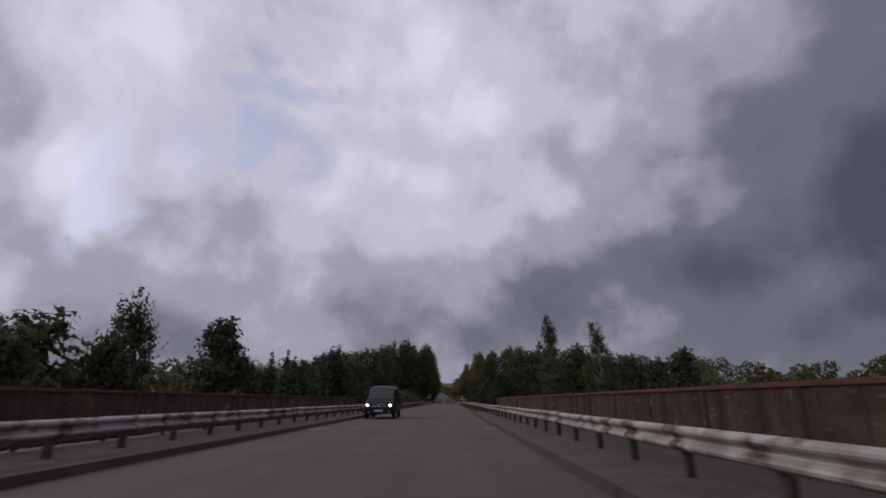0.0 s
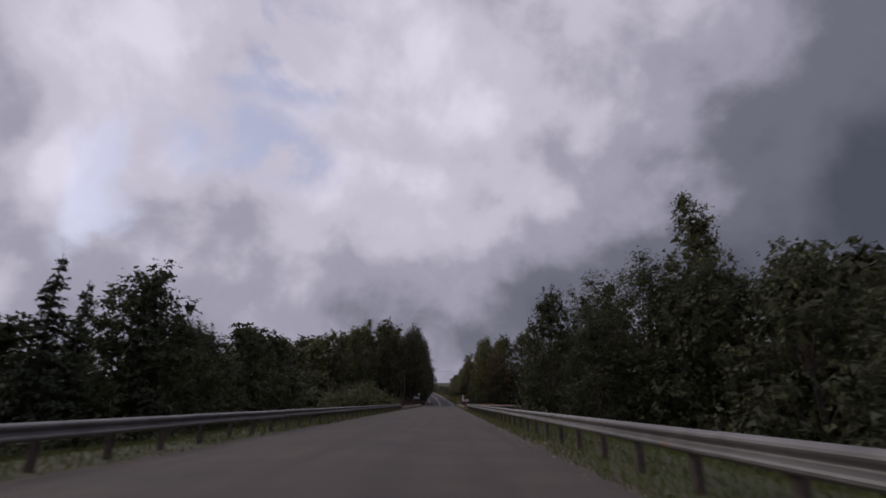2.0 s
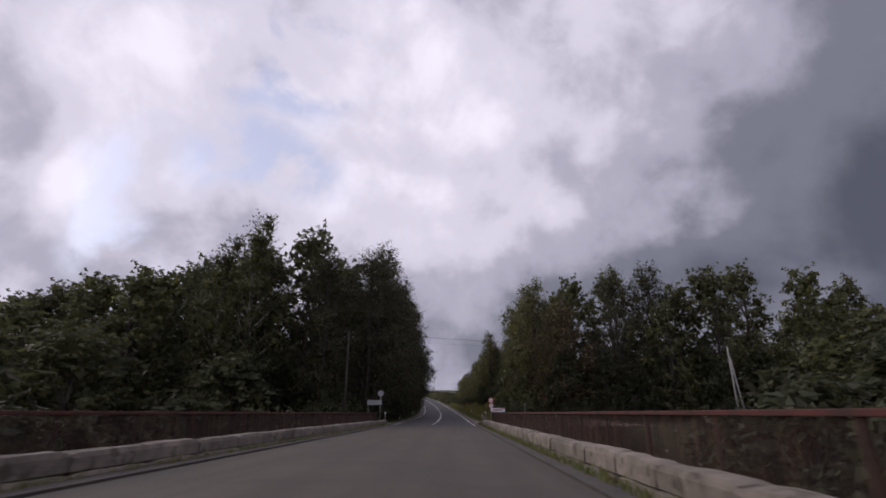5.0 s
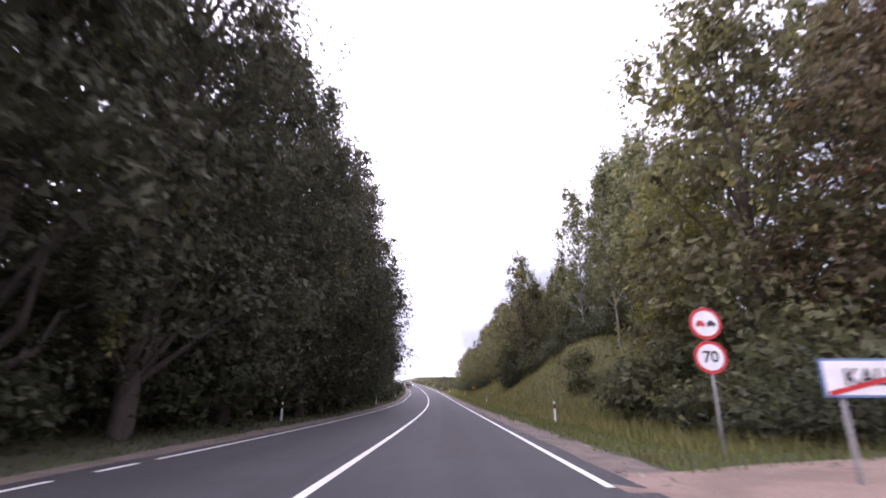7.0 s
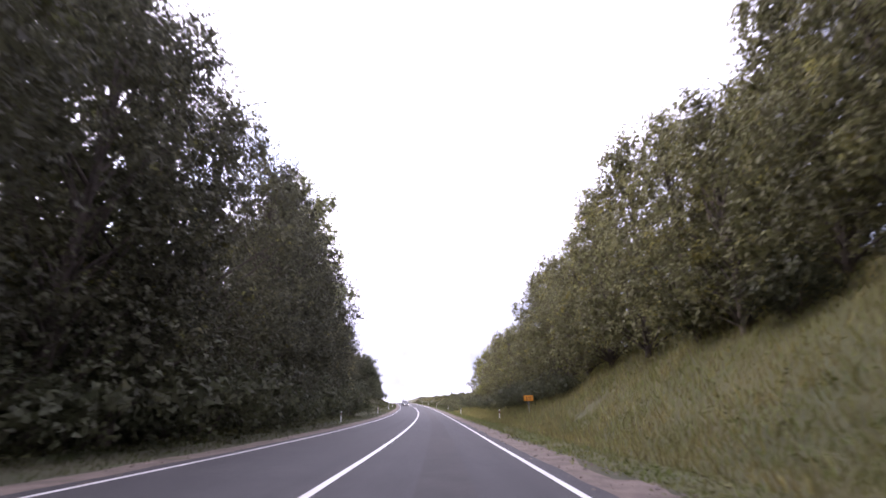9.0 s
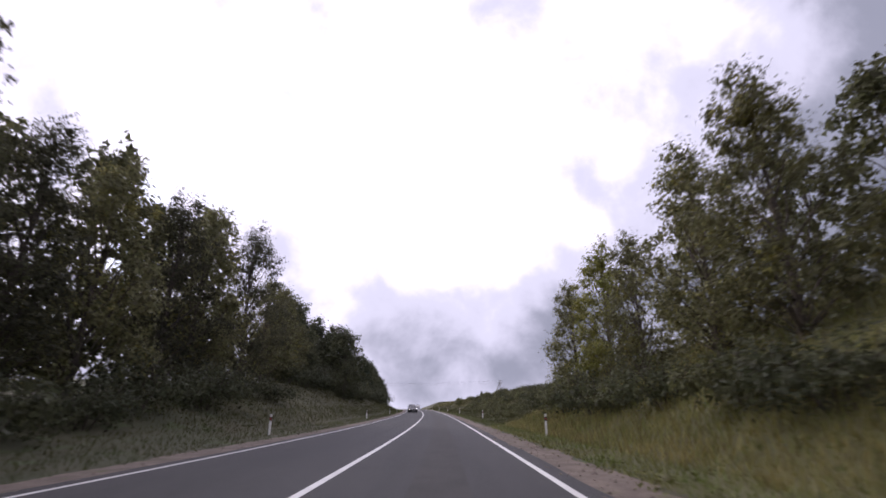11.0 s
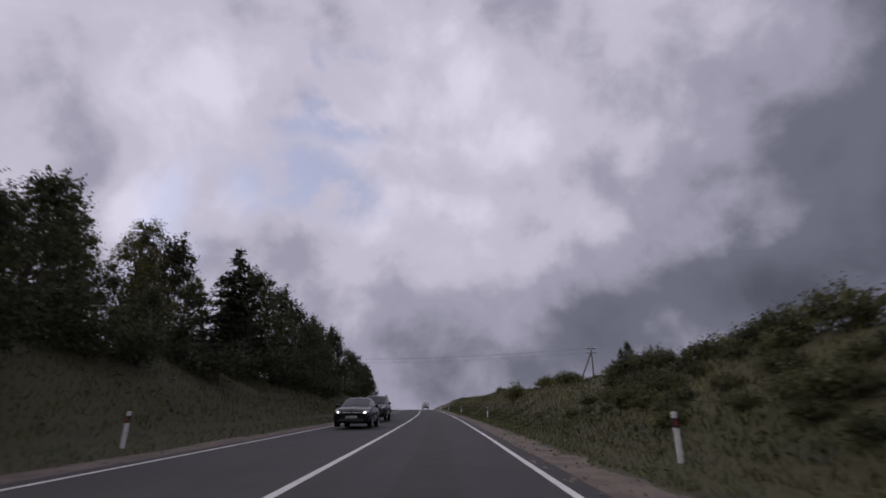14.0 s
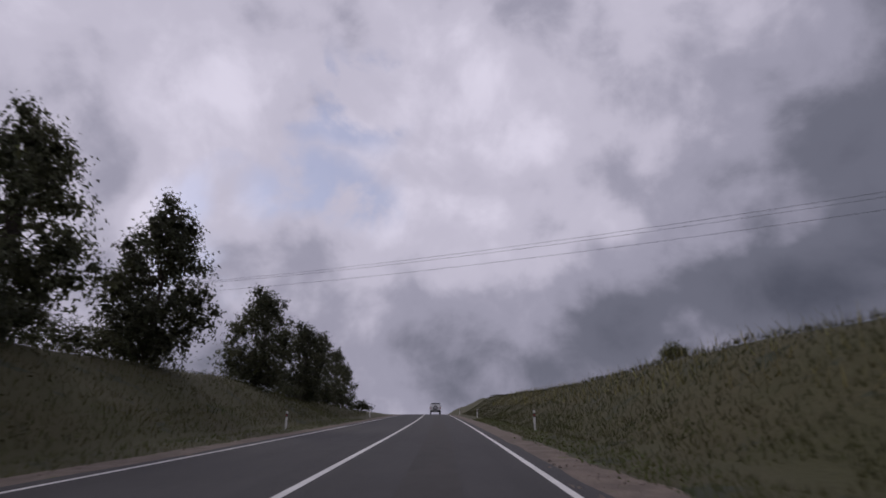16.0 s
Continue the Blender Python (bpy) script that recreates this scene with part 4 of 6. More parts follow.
def wheel(parent, x, y, r, mat_rim, width=0.22):
    k = 1 if x > 0 else -1
    w = new("wheel")
    w.parent = parent
    w.matrix_basis = Matrix.Translation((x, y, r))
    bm = bmesh.new()
    prof = [(r * 0.66, -0.5), (r * 0.93, -0.5), (r, -0.36), (r, 0.36), (r * 0.93, 0.5), (r * 0.66, 0.5)]
    n = 28
    rings = [[bm.verts.new((p[1] * width, p[0] * math.cos(6.28319 * i / n), p[0] * math.sin(6.28319 * i / n))) for p in prof] for i in range(n)]
    for i in range(n):
        for j in range(len(prof)):
            a, b = rings[i], rings[(i + 1) % n]
            bm.faces.new((a[j], a[(j + 1) % len(prof)], b[(j + 1) % len(prof)], b[j]))
    bmesh.ops.recalc_face_normals(bm, faces=bm.faces)
    part("tyre", bm, M["rubber"], w, smooth=True)
    bm = bmesh.new()
    for i in range(5):
        a = 6.28319 * i / 5
        box(bm, k * width * 0.34, k * width * 0.46, -0.055, 0.055, 0.0, r * 0.64, 0.01, m=Matrix.Rotation(a, 4, "X"))
    tube(bm, (k * width * 0.1, 0, 0), (k * width * 0.48, 0, 0), r * 0.17, n=16)
    for j in range(24):
        a, b = 6.28319 * j / 24, 6.28319 * (j + 1) / 24
        tube(bm, (k * width * 0.40, r * 0.64 * math.cos(a), r * 0.64 * math.sin(a)), (k * width * 0.40, r * 0.64 * math.cos(b), r * 0.64 * math.sin(b)), 0.022, n=5, caps=False)
    part("rim", bm, mat_rim, w)
    bm = disc_bm(r * 0.62, -0.005, 0.005)
    bm.transform(Matrix.Translation((k * width * 0.05, 0, 0)) @ Matrix.Rotation(radians(90), 4, "Z"))
    part("brake_disc", bm, M["plastic"], w)
    return w


def vehicle(name, m, label, stations, paint, wheels, r, half, belt, front, back, sides, trim=None, rim="alloy"):
    """A road vehicle facing +y. front, back: (y at the waist, y at the roof) of the screens; sides: (y0, y1 at the waist, y1, y0 at the roof) per window."""
    e = base(name, m, label, "car" if name != "van" else "van", "")
    body = part("body", car_shell(stations), M[paint], e, smooth=True)
    body.data.set_sharp_from_angle(angle=radians(32))
    for (yb, yt), nm, way in ((front, "windscreen", 1), (back, "rear_window", -1)):
        for_screen = lambda p, q: (yb + (yt - yb) * p, 8 - 1.75 * abs(2 * q - 1), 1 if q > 0.5 else -1)
        car_pane(stations, nm, e, for_screen, (0.0, 0.6 * way, 1.0), 6, 12)
    for k in (-1, 1):
        for y0, y1, y2, y3 in sides:
            car_pane(stations, "side_window", e, lambda p, q: ((y0 + (y3 - y0) * p) * (1 - q) + (y1 + (y2 - y1) * p) * q, 5.08 + 0.80 * p, k), (1.0, 0.0, 0.3))
        if trim:
            y0, y1 = sides[-1][0], sides[0][1]
            for a in range(6):
                ya, yb = y0 + (y1 - y0) * a / 6, y0 + (y1 - y0) * (a + 1) / 6
                pa, pb = car_surface(stations, ya, 5.03), car_surface(stations, yb, 5.03)
                part("window_trim", tube_bm((k * (pa.x + 0.006), pa.y, pa.z), (k * (pb.x + 0.006), pb.y, pb.z), 0.010, n=6), M[trim], e, "chrome trim")
        for y in wheels:
            arch = disc_bm(r * 1.17, -0.004, 0.004)
            arch.transform(Matrix.Translation((k * (half + 0.001), y, r * 1.04)) @ Matrix.Rotation(radians(90), 4, "Z"))
            part("wheel_arch", arch, M["plastic"], e)
            lip = bmesh.new()
            for a in range(14):
                q0, q1 = radians(-12 + 204 * a / 14), radians(-12 + 204 * (a + 1) / 14)
                tube(lip, (k * half, y + r * 1.19 * math.cos(q0), r * 1.04 + r * 1.19 * math.sin(q0)), (k * half, y + r * 1.19 * math.cos(q1), r * 1.04 + r * 1.19 * math.sin(q1)), 0.025, n=6)
            part("arch_lip", lip, M[paint], e, smooth=True)
            wheel(e, k * (half - 0.095), y, r, M[rim])
        yb = front[0] - 0.42
        mirror = blob((k * (half + 0.10), yb, belt + 0.10), (0.11, 0.07, 0.085), M[paint], "mirror", e)
        part("stalk", box_bm(min(k * (half - 0.06), k * (half + 0.06)), max(k * (half - 0.06), k * (half + 0.06)), yb - 0.02, yb + 0.03, belt + 0.03, belt + 0.07, bevel=0.008), M["plastic"], mirror)
    return e


# dark van
VAN = along(34.0, -2.45, 0.0, turn=180)
van = vehicle("van", VAN, "black passenger van with lit headlights on the road",
    [(-2.44, 0.50, 1.10, 1.74, 0.80, 0.86, 0.84, 0.72), (-2.38, 0.36, 1.12, 1.88, 0.86, 0.94, 0.92, 0.77), (-1.2, 0.28, 1.12, 1.96, 0.88, 0.95, 0.93, 0.79), (0.6, 0.28, 1.10, 1.96, 0.88, 0.95, 0.93, 0.78),
     (0.95, 0.28, 1.08, 1.88, 0.88, 0.95, 0.92, 0.77), (1.85, 0.28, 1.04, 1.12, 0.88, 0.95, 0.90, 0.78), (2.2, 0.30, 0.94, 0.98, 0.86, 0.92, 0.86, 0.70), (2.36, 0.34, 0.82, 0.86, 0.80, 0.87, 0.80, 0.62), (2.44, 0.40, 0.68, 0.72, 0.68, 0.76, 0.68, 0.50)],
    "car_van", (-1.45, 1.5), 0.34, 0.95, 1.10, (1.80, 1.00), (-2.435, -2.385), [(0.45, 1.50, 0.92, 0.45), (-0.80, 0.38, 0.38, -0.80), (-2.15, -0.88, -0.88, -2.12)])
part("grille", box_bm(-0.45, 0.45, 2.37, 2.43, 0.70, 0.86, bevel=0.015), M["plastic"], van, "black grille")
for z in (0.71, 0.85):
    part("grille_bar", box_bm(-0.46, 0.46, 2.42, 2.445, z - 0.012, z + 0.012, bevel=0.004), M["chrome"], van, "chrome bar")
part("badge", disc_bm(0.075, 2.44, 2.455, m=Matrix.Translation((0, 0, 0.79))), M["chrome"], van)
part("bumper", box_bm(-0.86, 0.86, 2.20, 2.47, 0.32, 0.60, bevel=0.05), M["car_van"], van)
part("number_plate", box_bm(-0.26, 0.26, 2.47, 2.482, 0.42, 0.53, bevel=0.004), M["plate"], van)
for x in (-0.15, -0.05, 0.05, 0.16):
    part("dark_bar", box_bm(x - 0.03, x + 0.03, 2.482, 2.486, 0.45, 0.50), M["black"], van)
for k in (-1, 1):
    blob((k * 0.70, 2.32, 0.80), (0.15, 0.08, 0.09), M["lens"], "headlight", van, "clear headlight")
    blob((k * 0.68, 2.385, 0.79), (0.085, 0.05, 0.06), M["lit_lamp"], "lamp_bulb", van, "lit lamp")
    blob((k * 0.62, 2.45, 0.40), (0.07, 0.03, 0.05), M["lens"], "fog_lamp", van)

# black sedan
SEDAN = along(418.9, -2.1, 0.005, turn=180, tilt=0.0)
sedan = vehicle("sedan", SEDAN, "black four-door sedan in the oncoming lane",
    [(-2.30, 0.48, 0.86, 0.92, 0.60, 0.70, 0.64, 0.50), (-2.22, 0.34, 0.92, 0.97, 0.74, 0.82, 0.76, 0.62), (-1.75, 0.24, 0.95, 1.02, 0.82, 0.87, 0.83, 0.66), (-1.30, 0.22, 0.95, 1.28, 0.83, 0.885, 0.84, 0.61),
     (-0.75, 0.21, 0.93, 1.42, 0.84, 0.885, 0.84, 0.61), (-0.1, 0.20, 0.92, 1.46, 0.84, 0.885, 0.84, 0.62), (0.35, 0.19, 0.91, 1.40, 0.84, 0.885, 0.84, 0.60), (1.12, 0.17, 0.90, 0.96, 0.84, 0.885, 0.83, 0.70),
     (1.6, 0.15, 0.85, 0.90, 0.84, 0.885, 0.81, 0.66), (2.0, 0.14, 0.78, 0.82, 0.82, 0.87, 0.78, 0.62), (2.22, 0.14, 0.69, 0.73, 0.78, 0.83, 0.73, 0.56), (2.31, 0.18, 0.58, 0.62, 0.68, 0.74, 0.64, 0.46)],
    "car_black", (-1.38, 1.38), 0.32, 0.885, 0.92, (1.08, 0.38), (-1.72, -1.28), [(0.16, 0.95, 0.36, 0.14), (-0.72, 0.10, 0.08, -0.66), (-1.42, -0.79, -0.73, -1.02)], trim="chrome")
part("grille", box_bm(-0.42, 0.42, 2.17, 2.30, 0.48, 0.62, bevel=0.02), M["plastic"], sedan, "dark grille")
part("grille_bar", box_bm(-0.44, 0.44, 2.27, 2.345, 0.60, 0.635, bevel=0.008), M["chrome"], sedan, "chrome bar")
part("badge", disc_bm(0.06, 2.33, 2.355, m=Matrix.Translation((0, 0, 0.62))), M["chrome"], sedan)
part("lower_intake", box_bm(-0.58, 0.58, 2.14, 2.315, 0.24, 0.36, bevel=0.02), M["plastic"], sedan)
part("number_plate", box_bm(-0.26, 0.26, 2.30, 2.335, 0.37, 0.475, bevel=0.004), M["plate"], sedan)
for x in (-0.15, -0.05, 0.05, 0.16):
    part("dark_bar", box_bm(x - 0.03, x + 0.03, 2.335, 2.339, 0.395, 0.45), M["black"], sedan)
for k in (-1, 1):
    blob((k * 0.655, 2.20, 0.65), (0.20, 0.085, 0.08), M["lens"], "headlight", sedan, "clear headlight", Matrix.Rotation(radians(-34 * k), 4, "Z") @ Matrix.Rotation(radians(-14 * k), 4, "Y"))
    blob((k * 0.63, 2.29, 0.64), (0.042, 0.03, 0.036), M["lit_lamp"], "lamp_bulb", sedan, "lit lamp")
    blob((k * 0.60, 2.22, 0.30), (0.08, 0.05, 0.05), M["lens"], "fog_lamp", sedan)
    blob((k * 0.66, -2.18, 0.78), (0.16, 0.10, 0.08), M["tail"], "tail_lamp", sedan)
    for y in (0.10, -0.76):
        part("door_handle", box_bm(min(k * 0.875, k * 0.905), max(k * 0.875, k * 0.905), y - 0.02, y + 0.13, 0.80, 0.83, bevel=0.006), M["car_black"], sedan)

# black sport utility car
SUV = along(429.5, -2.4, 0.005, turn=180) @ Matrix.Diagonal((1, 1, 1.05, 1))
suv = vehicle("sport_utility_car", SUV, "glossy black sport utility car in the oncoming lane",
    [(-2.36, 0.55, 0.95, 1.02, 0.66, 0.74, 0.70, 0.60), (-2.30, 0.40, 1.02, 1.25, 0.80, 0.88, 0.84, 0.68), (-2.05, 0.30, 1.06, 1.55, 0.84, 0.915, 0.87, 0.68), (-1.55, 0.26, 1.06, 1.65, 0.86, 0.92, 0.885, 0.70),
     (-0.4, 0.24, 1.03, 1.69, 0.86, 0.92, 0.885, 0.71), (0.35, 0.24, 1.01, 1.64, 0.86, 0.92, 0.885, 0.69), (0.62, 0.24, 1.00, 1.55, 0.86, 0.92, 0.885, 0.68), (1.30, 0.24, 0.99, 1.06, 0.86, 0.92, 0.87, 0.76),
     (1.75, 0.20, 0.95, 1.01, 0.86, 0.92, 0.86, 0.72), (2.10, 0.19, 0.89, 0.94, 0.84, 0.90, 0.82, 0.68), (2.28, 0.20, 0.81, 0.86, 0.79, 0.86, 0.77, 0.62), (2.36, 0.25, 0.68, 0.74, 0.68, 0.75, 0.67, 0.52)],
    "car_black", (-1.36, 1.40), 0.365, 0.92, 1.02, (1.24, 0.60), (-2.28, -2.06), [(0.22, 1.06, 0.55, 0.2), (-0.75, 0.14, 0.12, -0.70), (-1.80, -0.83, -0.78, -1.55)], rim="bright_alloy")
SHIELD = [(-0.45, 2.335, 0.84), (0.45, 2.335, 0.84), (0.24, 2.375, 0.62), (-0.24, 2.375, 0.62)]
panel(SHIELD, 0.05, M["plastic"], "grille", suv, "dark grille")
for i in range(4):
    part("grille_rim", tube_bm(SHIELD[i], SHIELD[(i + 1) % 4], 0.017), M["chrome"], suv, "chrome rim", smooth=True)
for z in (0.68, 0.73, 0.78):
    part("grille_bar", box_bm(-0.28 - 0.9 * (z - 0.66), 0.28 + 0.9 * (z - 0.66), 2.33, 2.368, z - 0.006, z + 0.006), M["alloy"], suv)
part("badge", disc_bm(0.065, 2.365, 2.385, m=Matrix.Translation((0, 0, 0.74))), M["chrome"], suv)
part("lower_intake", box_bm(-0.62, 0.62, 2.18, 2.375, 0.36, 0.45, bevel=0.02), M["plastic"], suv)
part("number_plate", box_bm(-0.26, 0.26, 2.37, 2.392, 0.49, 0.60, bevel=0.004), M["plate"], suv)
for x in (-0.15, -0.05, 0.05, 0.16):
    part("dark_bar", box_bm(x - 0.03, x + 0.03, 2.392, 2.396, 0.52, 0.575), M["black"], suv)
for k in (-1, 1):
    blob((k * 0.69, 2.24, 0.765), (0.22, 0.09, 0.09), M["lens"], "headlight", suv, "clear headlight", Matrix.Rotation(radians(-38 * k), 4, "Z") @ Matrix.Rotation(radians(-16 * k), 4, "Y"))
    blob((k * 0.64, 2.27, 0.43), (0.09, 0.05, 0.055), M["lens"], "fog_lamp", suv)
    blob((k * 0.72, -2.22, 0.95), (0.14, 0.10, 0.12), M["tail"], "tail_lamp", suv)
    part("roof_rail", box_bm(min(k * 0.63, k * 0.67), max(k * 0.63, k * 0.67), -1.35, 0.3, 1.67, 1.715, bevel=0.01), M["plastic"], suv, "black roof rail")
    for y in (0.14, -0.78):
        part("door_handle", box_bm(min(k * 0.905, k * 0.94), max(k * 0.905, k * 0.94), y - 0.02, y + 0.14, 0.92, 0.955, bevel=0.006), M["car_black"], suv)

# white off-road car ahead, seen from behind
JEEP = along(533.0 + 2.1, 1.9, 0.005)
jeep = vehicle("off_road_car", JEEP, "white boxy off-road car with a spare wheel on its back door",
    [(-1.98, 0.55, 1.00, 1.55, 0.78, 0.84, 0.82, 0.75), (-1.92, 0.48, 1.08, 1.76, 0.82, 0.87, 0.85, 0.77), (-0.6, 0.45, 1.08, 1.84, 0.82, 0.87, 0.85, 0.78), (0.25, 0.45, 1.08, 1.82, 0.82, 0.87, 0.85, 0.77),
     (0.75, 0.45, 1.06, 1.14, 0.82, 0.87, 0.84, 0.75), (1.85, 0.46, 0.98, 1.02, 0.80, 0.85, 0.80, 0.70), (2.0, 0.52, 0.86, 0.90, 0.70, 0.78, 0.72, 0.62)],
    "car_white", (-1.20, 1.25), 0.37, 0.87, 1.08, (0.72, 0.28), (-1.975, -1.925), [(-0.05, 0.62, 0.28, -0.05), (-0.85, -0.15, -0.15, -0.82), (-1.75, -0.95, -0.95, -1.72)])
part("rear_bumper", box_bm(-0.86, 0.86, -2.02, -1.85, 0.42, 0.62, bevel=0.03), M["plastic"], jeep, "black bumper")
part("number_plate", box_bm(-0.26, 0.26, -2.035, -2.02, 0.47, 0.57, bevel=0.004), M["plate"], jeep)
for k in (-1, 1):
    part("tail_lamp", box_bm(min(k * 0.70, k * 0.85), max(k * 0.70, k * 0.85), -1.99, -1.90, 0.80, 1.15, bevel=0.02), M["tail"], jeep, "red tail lamp")
spare = new("spare_wheel")
spare.parent = jeep
spare.matrix_basis = Matrix.Translation((0, -2.06, 0.98))
bm = disc_bm(0.36, -0.10, 0.10)
bmesh.ops.bevel(bm, geom=[e for e in bm.edges if abs(e.verts[0].co.y - e.verts[1].co.y) < 0.01 and len(e.link_faces) == 2], offset=0.04, segments=2, affect="EDGES")
part("tyre", bm, M["rubber"], spare)
part("cover", disc_bm(0.25, -0.125, -0.09), M["alloy"], spare, "silver wheel cover")


# ---- trees ----
def leaf_mesh(name, centres, outs, sizes, mat, rng, aspect=0.7, droop=0.0, corners=3):
    """Many small leaf sprays, each a pointed blade of its own, turned outwards and at random."""
    n = len(centres)
    nrm = outs * 1.0 + rng.normal(0, 0.60, (n, 3)) + np.array([0, 0, 0.30])
    nrm /= np.linalg.norm(nrm, axis=1)[:, None] + 1e-9
    ref = rng.normal(0, 1, (n, 3)) - np.array([0, 0, droop])
    t = ref - nrm * np.sum(ref * nrm, axis=1)[:, None]
    t /= np.linalg.norm(t, axis=1)[:, None] + 1e-9
    b = np.cross(nrm, t)
    L, W = sizes[:, None], sizes[:, None] * aspect
    if corners == 3:
        v = [centres - t * L * 0.5 + b * W * 0.35, centres + t * L * 0.6, centres - t * L * 0.35 - b * W * 0.65]
    else:
        fold = nrm * sizes[:, None] * 0.15
        v = [centres - t * L * 0.5, centres + b * W * 0.5 + fold - t * L * 0.1, centres + t * L * 0.5, centres - b * W * 0.5 + fold - t * L * 0.1]
    v = np.stack(v, axis=1).reshape(-1, 3)
    me = bpy.data.meshes.new(name)
    me.vertices.add(len(v)), me.loops.add(len(v)), me.polygons.add(n)
    me.vertices.foreach_set("co", v.astype(np.float32).ravel())
    me.loops.foreach_set("vertex_index", np.arange(len(v), dtype=np.int32))
    me.polygons.foreach_set("loop_start", np.arange(0, len(v), corners, dtype=np.int32))
    me.update(calc_edges=True)
    me.materials.append(mat)
    return me


def crown_points(lobes, n, rng, hollow=0.55, twig=0.0):
    """Leaves in sprays of five on the outer shells of many lobes (x, y, z, rx, ry, rz), and larger shaded ones inside. Gives places, directions and sizes."""
    lobes = np.asarray(lobes)
    area = lobes[:, 3] * lobes[:, 5]
    each = 5 if twig else 1
    pick = rng.choice(len(lobes), size=int(n / each * 2.3), p=area / area.sum())
    u = rng.normal(0, 1, (len(pick), 3))
    u /= np.linalg.norm(u, axis=1)[:, None]
    r = hollow + (1.08 - hollow) * rng.random(len(pick)) ** 0.7
    p = lobes[pick, :3] + u * lobes[pick, 3:] * r[:, None]
    q = (p[:, None, :] - lobes[None, :, :3]) / lobes[None, :, 3:]
    deep = np.sum(np.sum(q * q, axis=2) < 0.30, axis=1) > 0
    keep = ~deep & ((u[:, 2] > -0.2) | (rng.random(len(pick)) < 0.55))      # the undersides stay thin
    p, u = p[keep][:n // each], u[keep][:n // each]
    if not twig:
        return p, u, np.ones(len(p))
    way = u + rng.normal(0, 0.45, u.shape) + np.array([0, 0, -0.10])
    far = np.tile(np.linspace(-0.5, 1.0, each), len(p))[:, None]
    reach = np.repeat(twig * rng.uniform(0.4, 1.5, len(p)), each)[:, None]
    p = np.repeat(p, each, axis=0) + np.repeat(way, each, axis=0) * far * reach + rng.normal(0, 0.26 * twig, (len(p) * each, 3))
    u = np.repeat(u, each, axis=0)
    k = rng.choice(len(lobes), size=n // 5, p=area / area.sum())
    v = rng.normal(0, 1, (len(k), 3))
    v /= np.linalg.norm(v, axis=1)[:, None]
    inner = lobes[k, :3] + v * lobes[k, 3:] * rng.uniform(0.10, 0.60, (len(k), 1))
    return np.concatenate([p, inner]), np.concatenate([u, v]), np.concatenate([np.full(len(p), 0.72), np.full(len(inner), 1.35)])


def limb(bm, a, b, ra, rb, bend, rng, n=6):
    a, b = Vector(a), Vector(b)
    last = a
    for i in range(1, 4):
        t = i / 3
        p = a.lerp(b, t) + Vector((rng.normal(0, bend), rng.normal(0, bend), bend * math.sin(t * 3.14)))
        if i == 3:
            p = b
        tube(bm, last, p, ra + (rb - ra) * (i - 1) / 3, ra + (rb - ra) * t, n, caps=False)
        last = p


def tree_kind(name, seed, height, radius, first, n_lobes, n_leaves, size, leaf, bark, label, category="tree", slim=1.0, corners=3):
    """A broadleaved tree: tapered trunk, limbs to every lobe, and a crown of many leaf sprays."""
    rng = np.random.default_rng(seed)
    e = base(name, Matrix.Identity(4), label, category)
    lobes, ends = [], []
    for i in range(n_lobes):
        t = (i + 0.5) / n_lobes
        z = first * height + (1 - first) * height * (0.05 + 0.88 * t)
        wide = radius * (math.sin(math.pi * min(1, 0.22 + 0.80 * t)) ** 0.8) * rng.uniform(0.55, 1.0)
        ang = i * 2.4 + rng.uniform(-0.5, 0.5)
        r = radius * rng.uniform(0.24, 0.42) * (1.0 - 0.35 * t)
        c = (wide * 0.72 * math.cos(ang), wide * 0.72 * math.sin(ang), z)
        lobes.append((*c, r, r, r * rng.uniform(0.7, 1.0) * slim))
        ends.append(c)
    lobes.append((0, 0, height - radius * 0.42, radius * 0.34, radius * 0.34, radius * 0.5 * slim))
    for x, y, z, r, _, h in list(lobes):                      # smaller clumps on the rim of each
        for _ in range(2):
            a, b = rng.uniform(0, 6.283), rng.uniform(-0.2, 1.1)
            lobes.append((x + r * 0.95 * math.cos(a) * math.cos(b), y + r * 0.95 * math.sin(a) * math.cos(b), z + h * 0.95 * math.sin(b), r * 0.45, r * 0.45, h * 0.5))
    p, u, k = crown_points(lobes, n_leaves, rng, twig=min(0.32, 1.1 * size))
    sizes = size * k * rng.uniform(0.6, 1.35, len(p))
    crown = new("crown", leaf_mesh("crown", p, u, sizes, M[leaf], rng, corners=corners))
    crown.parent = e
    bm = bmesh.new()
    lean = rng.normal(0, 0.02 * height, 2)
    stem = 0.006 * height + 0.01 if slim > 1.2 else 0.014 * height + 0.05
    limb(bm, (0, 0, -0.4), (lean[0], lean[1], height * 0.86), stem, 0.03, 0.10, rng, 9)
    part("trunk", bm, M[bark], e, smooth=True)
    bm = bmesh.new()
    for c in ends:
        z0 = max(first * height * 0.8, c[2] - radius * 0.75)
        f = z0 / (height * 0.86)
        limb(bm, (lean[0] * f, lean[1] * f, z0), c, 0.006 * height, 0.02, 0.12, rng, 3)
    limbs = part("branchwork", bm, M[bark], e, smooth=True)
    tagged(limbs, kind="stuff")
    return e


